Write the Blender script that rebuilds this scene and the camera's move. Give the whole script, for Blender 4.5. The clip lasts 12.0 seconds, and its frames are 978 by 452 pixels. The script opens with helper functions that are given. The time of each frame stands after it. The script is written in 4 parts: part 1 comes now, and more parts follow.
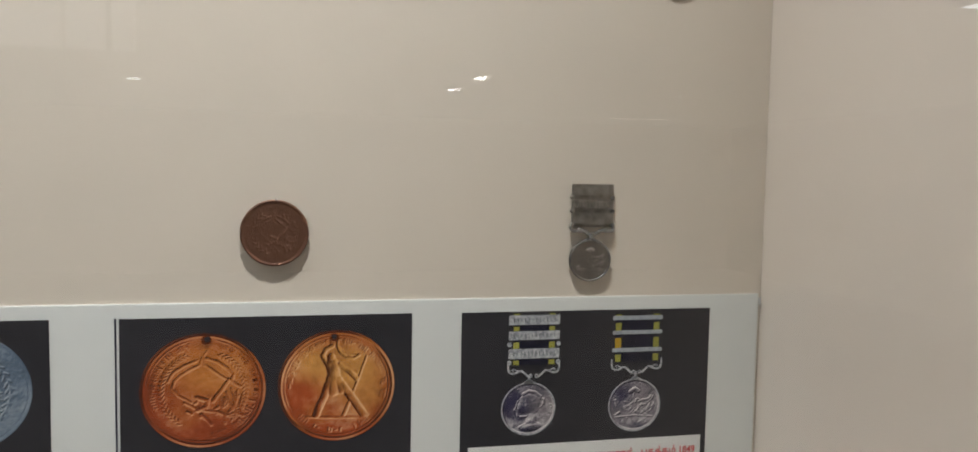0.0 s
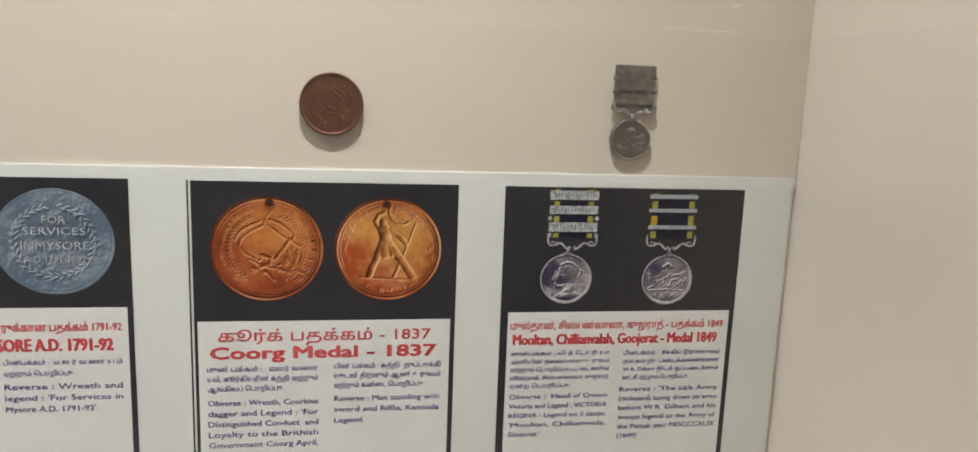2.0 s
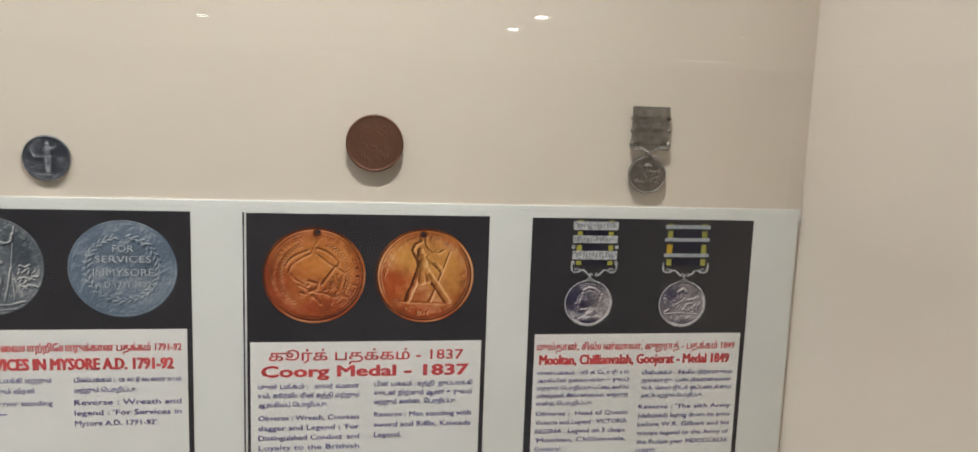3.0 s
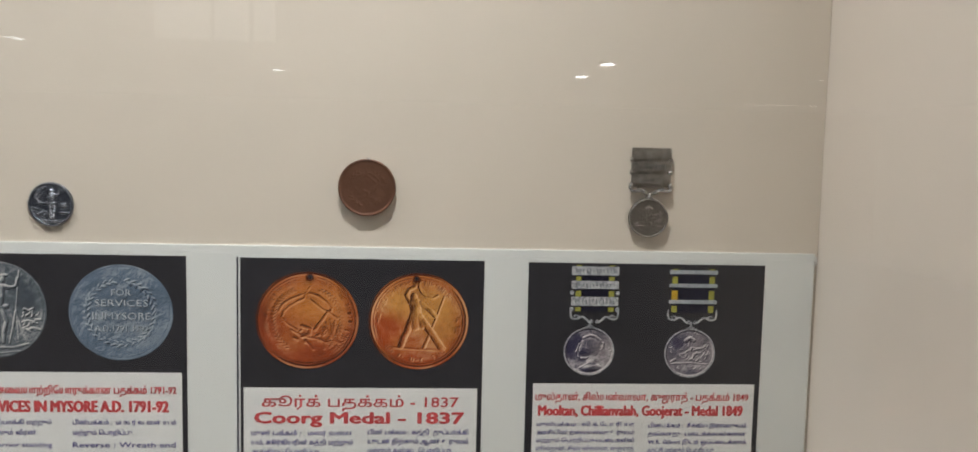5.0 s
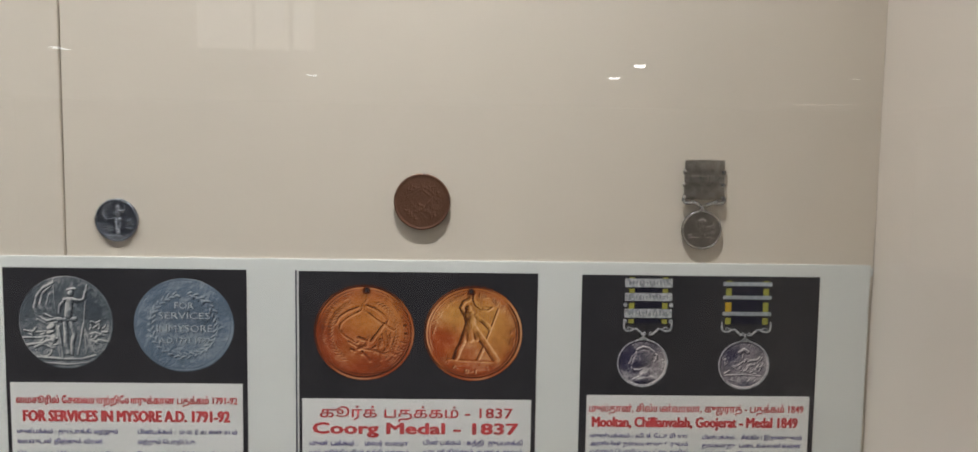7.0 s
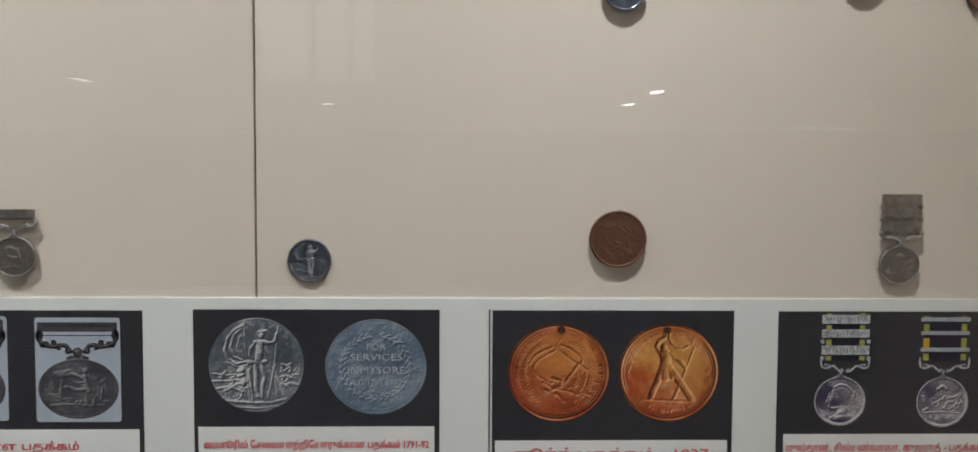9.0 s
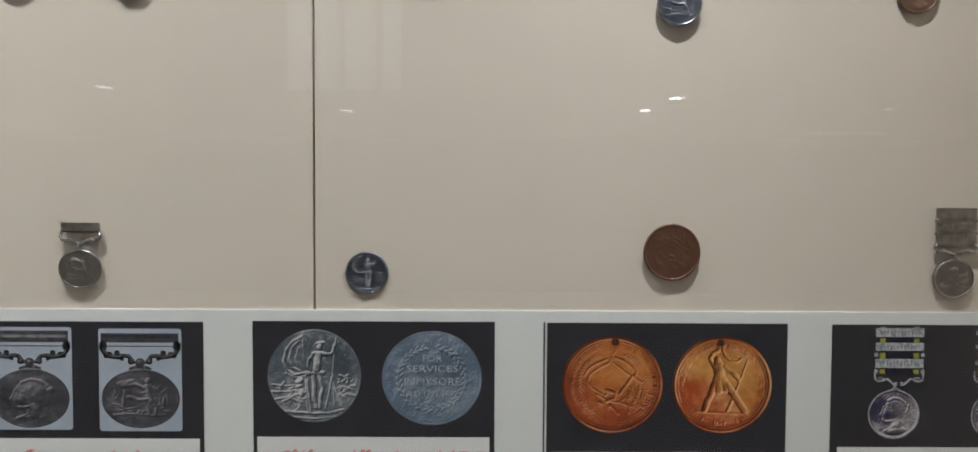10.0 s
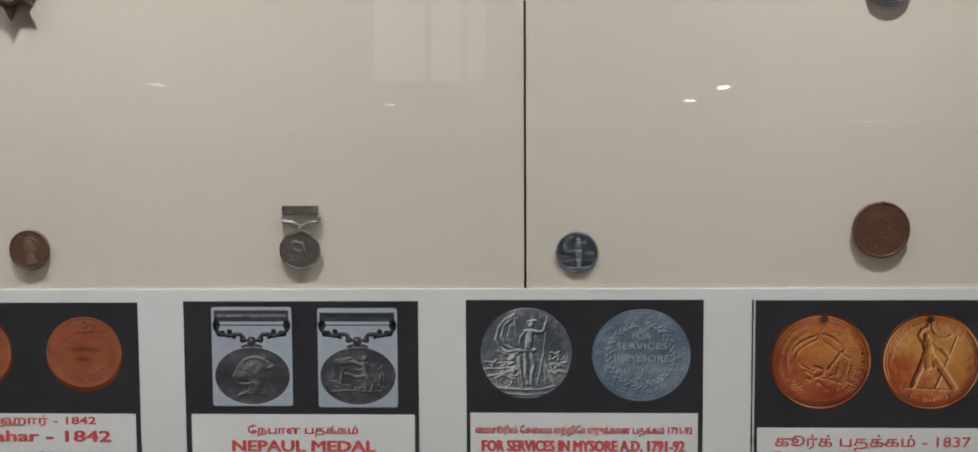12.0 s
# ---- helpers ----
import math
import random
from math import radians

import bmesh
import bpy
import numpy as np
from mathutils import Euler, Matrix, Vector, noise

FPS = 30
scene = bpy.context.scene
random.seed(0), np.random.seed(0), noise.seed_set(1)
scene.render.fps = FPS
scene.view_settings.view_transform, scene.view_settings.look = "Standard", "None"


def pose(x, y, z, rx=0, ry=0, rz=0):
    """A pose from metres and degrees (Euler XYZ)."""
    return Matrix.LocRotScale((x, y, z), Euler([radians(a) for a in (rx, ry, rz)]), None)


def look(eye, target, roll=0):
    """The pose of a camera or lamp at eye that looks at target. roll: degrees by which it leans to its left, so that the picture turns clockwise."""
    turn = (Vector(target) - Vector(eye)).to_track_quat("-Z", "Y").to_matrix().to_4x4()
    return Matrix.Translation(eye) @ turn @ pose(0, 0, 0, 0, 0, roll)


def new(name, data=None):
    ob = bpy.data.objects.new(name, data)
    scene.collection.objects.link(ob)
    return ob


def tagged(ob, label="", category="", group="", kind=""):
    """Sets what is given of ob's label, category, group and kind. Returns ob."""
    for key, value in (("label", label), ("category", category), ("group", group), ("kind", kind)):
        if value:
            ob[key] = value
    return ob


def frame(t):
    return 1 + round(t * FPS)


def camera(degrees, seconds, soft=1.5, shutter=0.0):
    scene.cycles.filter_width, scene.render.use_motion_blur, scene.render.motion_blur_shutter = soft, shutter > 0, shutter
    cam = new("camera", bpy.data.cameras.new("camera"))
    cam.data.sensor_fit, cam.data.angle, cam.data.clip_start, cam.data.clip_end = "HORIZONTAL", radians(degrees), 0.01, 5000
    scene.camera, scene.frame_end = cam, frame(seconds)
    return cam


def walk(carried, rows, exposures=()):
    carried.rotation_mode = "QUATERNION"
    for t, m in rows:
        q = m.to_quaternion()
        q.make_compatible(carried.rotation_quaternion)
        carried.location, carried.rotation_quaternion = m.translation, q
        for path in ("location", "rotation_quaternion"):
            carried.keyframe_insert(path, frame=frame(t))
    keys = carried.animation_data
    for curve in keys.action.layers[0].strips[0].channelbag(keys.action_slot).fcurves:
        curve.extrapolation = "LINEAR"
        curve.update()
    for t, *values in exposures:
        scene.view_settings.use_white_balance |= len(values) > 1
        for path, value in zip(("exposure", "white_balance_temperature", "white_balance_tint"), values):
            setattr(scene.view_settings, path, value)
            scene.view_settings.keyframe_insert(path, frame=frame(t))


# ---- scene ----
cam = camera(62.9, 12.0, soft=1.65)
PATH = [
    (0, (-0.007, -0.014, 1.6), (0.434, 1.932, 1.462), 1.1),
    (0.5, (-0.006, -0.02, 1.592), (0.36, 1.937, 1.403), 2.1),
    (1, (-0.01, -0.036, 1.603), (0.304, 1.925, 1.367), 1.7),
    (1.5, (-0.013, -0.045, 1.592), (0.323, 1.897, 1.249), 2.2),
    (2, (-0.013, -0.05, 1.574), (0.32, 1.89, 1.217), 2.2),
    (2.5, (-0.017, -0.0697, 1.5705), (0.288, 1.8812, 1.2528), 2.02),
    (3, (-0.0384, -0.1026, 1.582), (0.2689, 1.853, 1.298), 2.0),
    (3.2, (-0.0345, -0.1206, 1.589), (0.254, 1.84, 1.321), 2.0),
    (4.8, (0.028, -0.104, 1.579), (0.162, 1.883, 1.398), 1.6),
    (5, (0.032, -0.097, 1.58), (0.153, 1.892, 1.408), 1.3),
    (5.5, (0.033, -0.094, 1.584), (0.145, 1.895, 1.412), 1.0),
    (6, (0.027, -0.097, 1.585), (0.134, 1.894, 1.423), 1.0),
    (6.5, (0.02, -0.103, 1.583), (0.095, 1.889, 1.421), 1.3),
    (6.7, (0.021, -0.103, 1.586), (0.057, 1.888, 1.413), 0.9),
    (8.3, (-0.123, -0.091, 1.595), (0.013, 1.9, 1.484), 0.0),
    (8.5, (-0.137, -0.09, 1.596), (-0.004, 1.902, 1.49), -0.1),
    (9, (-0.157, -0.089, 1.598), (-0.108, 1.907, 1.493), 0.3),
    (9.5, (-0.168, -0.09, 1.601), (-0.138, 1.908, 1.498), 0.4),
    (10, (-0.192, -0.096, 1.605), (-0.179, 1.902, 1.513), 0.3),
    (10.5, (-0.244, -0.105, 1.595), (-0.274, 1.891, 1.466), 0.7),
    (11, (-0.297, -0.108, 1.592), (-0.334, 1.889, 1.477), -0.2),
    (11.5, (-0.333, -0.112, 1.593), (-0.356, 1.884, 1.473), -0.4),
    (12, (-0.349, -0.112, 1.594), (-0.407, 1.885, 1.486), -0.3),
]
EXPOSURES = [(0.0, -0.52, 6250, 10), (0.5, -0.46, 6250, 10), (1.0, -0.44, 6250, 10), (2.0, -0.16, 6450, 10), (3.0, -0.18, 6420, 10), (5.0, -0.35, 6270, 10), (6.5, -0.40, 6220, 10), (8.5, -0.63, 6150, 10), (10.0, -0.74, 6100, 10), (12.0, -0.70, 6100, 10)]
walk(cam, [(t, look(eye, target, roll)) for t, eye, target, roll in PATH], EXPOSURES)

# ---------------------------------------------------------------- world, lights
world = bpy.data.worlds.new("world")
world.use_nodes = True
world.node_tree.nodes["Background"].inputs["Color"].default_value = (0.5, 0.52, 0.55, 1)
world.node_tree.nodes["Background"].inputs["Strength"].default_value = 0.05
scene.world = world

CASE_LAMPS = (-1.26, -0.65, -0.03)
LAMP_Y, LAMP_Z = 0.245, 2.37
for lx in CASE_LAMPS:
    lamp = bpy.data.lights.new("case_spot", "AREA")
    lamp.shape, lamp.size, lamp.energy, lamp.color = "DISK", 0.045, 3.7, (1.0, 0.985, 0.965)
    lamp.spread = radians(95)
    ob = new("case_spot", lamp)
    ob.matrix_world = look((lx, LAMP_Y, LAMP_Z - 0.004), (lx, 0.56, 1.15))


# ---------------------------------------------------------------- materials
def material(name, colour, rough=0.5, metal=0.0, vary=0.0, scale=40.0, bump=0.0, bump_scale=400.0, second=None, coat=0.0, coat_rough=0.15, spec=0.5):
    """A surface with two scales of colour variation and fine relief."""
    m = bpy.data.materials.new(name)
    m.use_nodes = True
    n, l = m.node_tree.nodes, m.node_tree.links
    b = n["Principled BSDF"]
    b.inputs["Roughness"].default_value = rough
    b.inputs["Metallic"].default_value = metal
    b.inputs["Coat Weight"].default_value = coat
    b.inputs["Coat Roughness"].default_value = coat_rough
    b.inputs["Specular IOR Level"].default_value = spec
    b.inputs["Base Color"].default_value = (*colour, 1)
    tc = n.new("ShaderNodeTexCoord")
    if vary or second:
        second = second or [max(0, c * (1 - vary)) for c in colour]
        big, small, add = n.new("ShaderNodeTexNoise"), n.new("ShaderNodeTexNoise"), n.new("ShaderNodeMath")
        big.inputs["Scale"].default_value, small.inputs["Scale"].default_value = scale, scale * 7.3
        big.inputs["Detail"].default_value, small.inputs["Detail"].default_value = 5, 4
        add.operation, add.inputs[1].default_value = "MULTIPLY_ADD", 0.45
        l.new(tc.outputs["Object"], big.inputs["Vector"])
        l.new(tc.outputs["Object"], small.inputs["Vector"])
        l.new(small.outputs["Fac"], add.inputs[0])
        l.new(big.outputs["Fac"], add.inputs[2])
        ramp = n.new("ShaderNodeValToRGB")
        ramp.color_ramp.elements[0].position, ramp.color_ramp.elements[1].position = 0.55, 0.92
        ramp.color_ramp.elements[0].color = (*colour, 1)
        ramp.color_ramp.elements[1].color = (*second, 1)
        l.new(add.outputs[0], ramp.inputs["Fac"])
        l.new(ramp.outputs["Color"], b.inputs["Base Color"])
    if bump:
        tex, bm = n.new("ShaderNodeTexNoise"), n.new("ShaderNodeBump")
        tex.inputs["Scale"].default_value, tex.inputs["Detail"].default_value = bump_scale, 6
        bm.inputs["Strength"].default_value, bm.inputs["Distance"].default_value = bump, 0.0006
        l.new(tc.outputs["Object"], tex.inputs["Vector"])
        l.new(tex.outputs["Fac"], bm.inputs["Height"])
        l.new(bm.outputs["Normal"], b.inputs["Normal"])
    return m


def photo(name, dark, low, high, light, scale=9.0, mottle=0.80):
    """The inks of a printed photograph of a disc: its tones run from dark over two mottled middle inks to light."""
    m = bpy.data.materials.new(name)
    m.use_nodes = True
    n, l = m.node_tree.nodes, m.node_tree.links
    b = n["Principled BSDF"]
    b.inputs["Roughness"].default_value = 0.40
    tc, tone = n.new("ShaderNodeTexCoord"), n.new("ShaderNodeAttribute")
    tone.attribute_name = "tone"
    wide, fine = n.new("ShaderNodeTexNoise"), n.new("ShaderNodeTexNoise")
    wide.inputs["Scale"].default_value, fine.inputs["Scale"].default_value = scale * 0.4, scale * 3.0
    wide.inputs["Detail"].default_value, fine.inputs["Detail"].default_value = 4, 8
    fine.inputs["Roughness"].default_value = 0.7
    for t in (wide, fine):
        l.new(tc.outputs["Generated"], t.inputs["Vector"])

    def sums(op, a, k, c=None):
        q = n.new("ShaderNodeMath")
        q.operation = op
        l.new(a, q.inputs[0])
        q.inputs[1].default_value = k
        if c is not None:
            l.new(c, q.inputs[2]) if hasattr(c, "links") else None
            if not hasattr(c, "links"):
                q.inputs[2].default_value = c
        return q.outputs[0]

    def blend(fac, a, c):
        q = n.new("ShaderNodeMix")
        q.data_type, q.clamp_factor = "RGBA", True
        l.new(fac, q.inputs["Factor"])
        for sock, v in ((q.inputs["A"], a), (q.inputs["B"], c)):
            if isinstance(v, tuple):
                sock.default_value = (*v, 1)
            else:
                l.new(v, sock)
        return q.outputs["Result"]

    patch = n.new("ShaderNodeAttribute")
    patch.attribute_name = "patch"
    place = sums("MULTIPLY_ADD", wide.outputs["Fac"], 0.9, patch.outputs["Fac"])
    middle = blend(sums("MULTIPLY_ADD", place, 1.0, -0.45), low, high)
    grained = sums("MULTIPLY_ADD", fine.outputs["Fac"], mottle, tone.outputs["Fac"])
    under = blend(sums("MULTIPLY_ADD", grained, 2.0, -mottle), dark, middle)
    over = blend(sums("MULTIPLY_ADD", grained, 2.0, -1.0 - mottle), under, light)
    l.new(over, b.inputs["Base Color"])
    return m


def patina_glint(name, dark, bright, rough, metal):
    """Struck metal, dull in its hollows; rubbed high points lightened further to paint in glints."""
    m = material(name, dark, rough, metal, bump=0.3, bump_scale=900)
    n, l = m.node_tree.nodes, m.node_tree.links
    b = n["Principled BSDF"]
    wear_glint, mix, tex, tc, add = n.new("ShaderNodeAttribute"), n.new("ShaderNodeMix"), n.new("ShaderNodeTexNoise"), n.new("ShaderNodeTexCoord"), n.new("ShaderNodeMath")
    wear_glint.attribute_name = "tone"
    mix.data_type, mix.clamp_factor = "RGBA", True
    tex.inputs["Scale"].default_value, tex.inputs["Detail"].default_value = 220, 5
    add.operation, add.inputs[1].default_value = "MULTIPLY", 1.7
    l.new(tc.outputs["Object"], tex.inputs["Vector"])
    l.new(tex.outputs["Fac"], add.inputs[0])
    times = n.new("ShaderNodeMath")
    times.operation = "MULTIPLY"
    l.new(add.outputs[0], times.inputs[0])
    l.new(wear_glint.outputs["Fac"], times.inputs[1])
    l.new(times.outputs[0], mix.inputs["Factor"])
    mix.inputs["A"].default_value, mix.inputs["B"].default_value = (*dark, 1), (*bright, 1)
    l.new(mix.outputs["Result"], b.inputs["Base Color"])
    return m


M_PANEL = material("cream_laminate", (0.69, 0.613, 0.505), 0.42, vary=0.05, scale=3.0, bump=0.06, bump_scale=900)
# same cream, lightened: the brighter light on the side wall is put in
M_SIDE = material("lightened_cream_laminate", (0.82, 0.745, 0.652), 0.36, vary=0.05, scale=4.0, bump=0.03, bump_scale=700, coat=0.4, coat_rough=0.04)
M_GAP = material("dark_gap", (0.05, 0.035, 0.03), 0.8)
M_BOARD = material("white_board", (0.735, 0.745, 0.70), 0.5, vary=0.04, scale=12, bump=0.05, bump_scale=1500)
M_PAPER = material("caption_paper", (0.755, 0.755, 0.715), 0.5, vary=0.03, scale=25, bump=0.04, bump_scale=1800)
M_BLACK = material("black_print", (0.036, 0.034, 0.038), 0.36, vary=0.25, scale=20)
M_NAVY = material("navy_border_print", (0.016, 0.016, 0.035), 0.32, vary=0.2, scale=30)
M_RED = material("red_ink", (0.66, 0.066, 0.070), 0.5, second=(0.60, 0.105, 0.105), scale=120)
M_INK = material("navy_ink", (0.11, 0.095, 0.27), 0.5, second=(0.17, 0.155, 0.33), scale=200)
M_COPPER_A = photo("copper_photo", (0.074, 0.017, 0.008), (0.35, 0.068, 0.019), (0.58, 0.215, 0.044), (0.74, 0.40, 0.20), 7, 0.7)
M_COPPER_B = photo("golden_copper_photo", (0.084, 0.020, 0.009), (0.41, 0.078, 0.018), (0.66, 0.310, 0.072), (0.80, 0.50, 0.26), 5, 0.7)
M_COPPER_DARK = material("copper_photo_line", (0.105, 0.022, 0.006), 0.4, second=(0.18, 0.045, 0.01), scale=300)
M_TERRA = photo("terracotta_photo", (0.06, 0.016, 0.007), (0.27, 0.070, 0.030), (0.36, 0.105, 0.046), (0.50, 0.19, 0.10), 10, 0.5)
M_TERRA_DARK = material("terracotta_photo_line", (0.10, 0.024, 0.010), 0.4, second=(0.16, 0.042, 0.018), scale=300)
M_SILVER_A = photo("steel_photo", (0.008, 0.010, 0.013), (0.062, 0.080, 0.098), (0.140, 0.158, 0.175), (0.58, 0.57, 0.53), 8)
M_SILVER_B = photo("blue_silver_photo", (0.022, 0.032, 0.050), (0.090, 0.132, 0.190), (0.160, 0.205, 0.258), (0.44, 0.47, 0.48), 14)
M_SILVER_LIGHT = material("silver_photo_glint", (0.42, 0.45, 0.47), 0.4, second=(0.27, 0.30, 0.33), scale=300)
M_SILVER_WORD = material("silver_photo_word", (0.50, 0.53, 0.54), 0.4, second=(0.30, 0.34, 0.38), scale=300)
M_SILVER_WORD_DARK = material("silver_photo_word_shade", (0.026, 0.036, 0.052), 0.4, second=(0.05, 0.07, 0.095), scale=300)
M_PEWTER = photo("pewter_photo", (0.007, 0.007, 0.009), (0.034, 0.034, 0.040), (0.085, 0.082, 0.090), (0.34, 0.32, 0.32), 6)
M_PEWTER_LIGHT = material("pewter_photo_glint", (0.26, 0.255, 0.26), 0.4, second=(0.13, 0.13, 0.135), scale=300)
M_PEWTER_DARK = material("pewter_photo_line", (0.018, 0.018, 0.02), 0.4, second=(0.05, 0.05, 0.052), scale=300)
M_PEWTER_BAR = material("pewter_photo_bar", (0.085, 0.082, 0.088), 0.4, second=(0.045, 0.043, 0.047), scale=180)
M_PALE = material("pale_blue_print", (0.40, 0.445, 0.50), 0.4, vary=0.08, scale=40)
M_VIOLET = photo("violet_silver_photo", (0.010, 0.009, 0.022), (0.045, 0.040, 0.085), (0.34, 0.30, 0.30), (0.80, 0.76, 0.73), 5)
M_CHROME_PRINT = material("bright_silver_print", (0.56, 0.57, 0.57), 0.4, second=(0.20, 0.21, 0.23), scale=420)
M_CLASP_WORD = material("clasp_photo_word", (0.15, 0.155, 0.17), 0.4, second=(0.24, 0.245, 0.26), scale=300)
M_YELLOW = material("yellow_ribbon_print", (0.37, 0.36, 0.06), 0.45, second=(0.26, 0.25, 0.04), scale=200)
M_AMBER = material("amber_ribbon_print", (0.52, 0.27, 0.02), 0.45, second=(0.45, 0.33, 0.02), scale=200)
M_RIBBON = material("dark_ribbon_print", (0.013, 0.012, 0.028), 0.4, vary=0.3, scale=100)
M_BRONZE = material("bronze_medal", (0.22, 0.108, 0.066), 0.38, metal=0.5, second=(0.14, 0.066, 0.040), scale=120, bump=0.35, bump_scale=700)
M_BROWN = material("brown_copper_medal", (0.22, 0.13, 0.085), 0.42, metal=0.45, second=(0.115, 0.066, 0.044), scale=140, bump=0.4, bump_scale=800)
M_SILVER = material("tarnished_silver", (0.37, 0.338, 0.292), 0.36, metal=0.72, second=(0.18, 0.160, 0.136), scale=150, bump=0.4, bump_scale=900)
M_SILVER_BRIGHT = material("polished_silver_edge", (0.46, 0.45, 0.43), 0.26, metal=0.95, second=(0.26, 0.25, 0.24), scale=200, bump=0.2, bump_scale=900)
M_STEEL = material("blue_grey_silver", (0.26, 0.275, 0.32), 0.25, metal=0.85, second=(0.11, 0.12, 0.15), scale=170, bump=0.45, bump_scale=900)
M_STEEL_BRIGHT = material("worn_blue_silver_edge", (0.30, 0.32, 0.36), 0.28, metal=0.9, second=(0.15, 0.16, 0.19), scale=250, bump=0.3)
M_STAR = material("dark_bronze_star", (0.085, 0.05, 0.04), 0.4, metal=0.7, second=(0.15, 0.085, 0.06), scale=200, bump=0.4, bump_scale=800)
WORN_GLINTS = {"bronze_medal": patina_glint("bronze_relief", (0.175, 0.083, 0.050), (0.34, 0.19, 0.125), 0.34, 0.5), "brown_copper_medal": patina_glint("copper_relief", (0.17, 0.097, 0.062), (0.31, 0.19, 0.125), 0.4, 0.5),
        "tarnished_silver": patina_glint("silver_relief", (0.19, 0.165, 0.138), (0.38, 0.345, 0.30), 0.36, 0.65), "blue_grey_silver": patina_glint("blue_silver_relief", (0.115, 0.128, 0.160), (0.60, 0.63, 0.68), 0.26, 0.75)}
M_PIN = material("steel_pin", (0.45, 0.44, 0.42), 0.35, metal=0.9, vary=0.2, scale=300)
M_FLOOR = material("grey_floor_tile", (0.22, 0.21, 0.20), 0.35, vary=0.2, scale=2.0, bump=0.05)
M_CEIL = material("ceiling_plaster", (0.72, 0.71, 0.69), 0.8, vary=0.05, scale=2.0, bump=0.1)
M_WALL = material("room_wall_paint", (0.42, 0.41, 0.39), 0.7, vary=0.08, scale=1.5, bump=0.1)
M_WOOD = material("brown_veneer", (0.11, 0.075, 0.05), 0.4, second=(0.075, 0.05, 0.032), scale=6, bump=0.1)
M_WHITE = material("white_gloss_paint", (0.88, 0.87, 0.84), 0.4, vary=0.04, scale=5)
M_METAL = material("brushed_aluminium", (0.55, 0.55, 0.55), 0.35, metal=1.0, vary=0.15, scale=60)

M_GLASS = bpy.data.materials.new("case_glass")
M_GLASS.use_nodes = True
_n, _l = M_GLASS.node_tree.nodes, M_GLASS.node_tree.links
_n.remove(_n["Principled BSDF"])
_clear, _gloss, _both = _n.new("ShaderNodeBsdfTransparent"), _n.new("ShaderNodeBsdfGlossy"), _n.new("ShaderNodeMixShader")
_clear.inputs["Color"].default_value = (0.995, 0.997, 0.995, 1)
_gloss.inputs["Roughness"].default_value = 0.0
_both.inputs[0].default_value = 0.065
_l.new(_clear.outputs[0], _both.inputs[1])
_l.new(_gloss.outputs[0], _both.inputs[2])
_l.new(_both.outputs[0], _n["Material Output"].inputs["Surface"])


def glowing(name, colour, strength):
    m = bpy.data.materials.new(name)
    m.use_nodes = True
    b = m.node_tree.nodes["Principled BSDF"]
    b.inputs["Base Color"].default_value = (*colour, 1)
    b.inputs["Emission Color"].default_value = (*colour, 1)
    b.inputs["Emission Strength"].default_value = strength
    return m


M_LAMP = glowing("lamp_diffuser", (1.0, 0.97, 0.92), 20.0)
M_FAINT_LAMP = glowing("dim_lamp_diffuser", (1.0, 0.97, 0.92), 6.0)
# glow of the added fill lights
M_FILL = glowing("fill_diffuser", (0.98, 0.99, 1.0), 6.0)
M_TUBE = glowing("tube_diffuser", (1.0, 0.97, 0.92), 2.4)


# ---------------------------------------------------------------- mesh helpers
def root_of(parent):
    at = Vector((0, 0, 0))
    while parent is not None:
        at += parent.location
        parent = parent.parent
    return at


def part(name, bm, mat, parent=None, label="", smooth=False):
    """Links a bmesh, drawn in world metres, as one mesh under its thing."""
    me = bpy.data.meshes.new(name)
    bm.to_mesh(me)
    bm.free()
    me.materials.append(mat)
    if smooth:
        me.polygons.foreach_set("use_smooth", [True] * len(me.polygons))
    ob = new(name, me)
    if parent is not None:
        me.transform(Matrix.Translation(-root_of(parent)))
        ob.parent = parent
    return tagged(ob, label)


def thing(name, at, label, category, group="", kind=""):
    ob = new(name)
    ob.location = at
    ob.empty_display_size = 0.02
    return tagged(ob, label, category, group, kind)


def box(bm, x0, x1, y0, y1, z0, z1, bevel=0.0):
    r = bmesh.ops.create_cube(bm, size=1.0)
    for v in r["verts"]:
        v.co = Vector(((x0 + x1) / 2 + v.co.x * (x1 - x0), (y0 + y1) / 2 + v.co.y * (y1 - y0), (z0 + z1) / 2 + v.co.z * (z1 - z0)))
    if bevel:
        edges = {e for v in r["verts"] for e in v.link_edges}
        bmesh.ops.bevel(bm, geom=list(edges), offset=bevel, segments=2, affect="EDGES")
    return bm


def setting(name, label, category, mat, *boxes, bevel=0.0):
    bm = bmesh.new()
    for b in boxes:
        box(bm, *b, bevel=bevel)
    return tagged(part(name, bm, mat), label, category, kind="structure")


def slab(bm, pts, y, depth):
    """A flat shape drawn in x and z, its face at y and its back at y + depth."""
    front = [bm.verts.new((x, y, z)) for x, z in pts]
    back = [bm.verts.new((x, y + depth, z)) for x, z in pts]
    area = sum(a[0] * b[1] - b[0] * a[1] for a, b in zip(pts, pts[1:] + pts[:1]))
    if area < 0:
        front.reverse(), back.reverse()
    bm.faces.new(front)
    for i in range(len(front)):
        j = (i + 1) % len(front)
        bm.faces.new((front[j], front[i], back[i], back[j]))


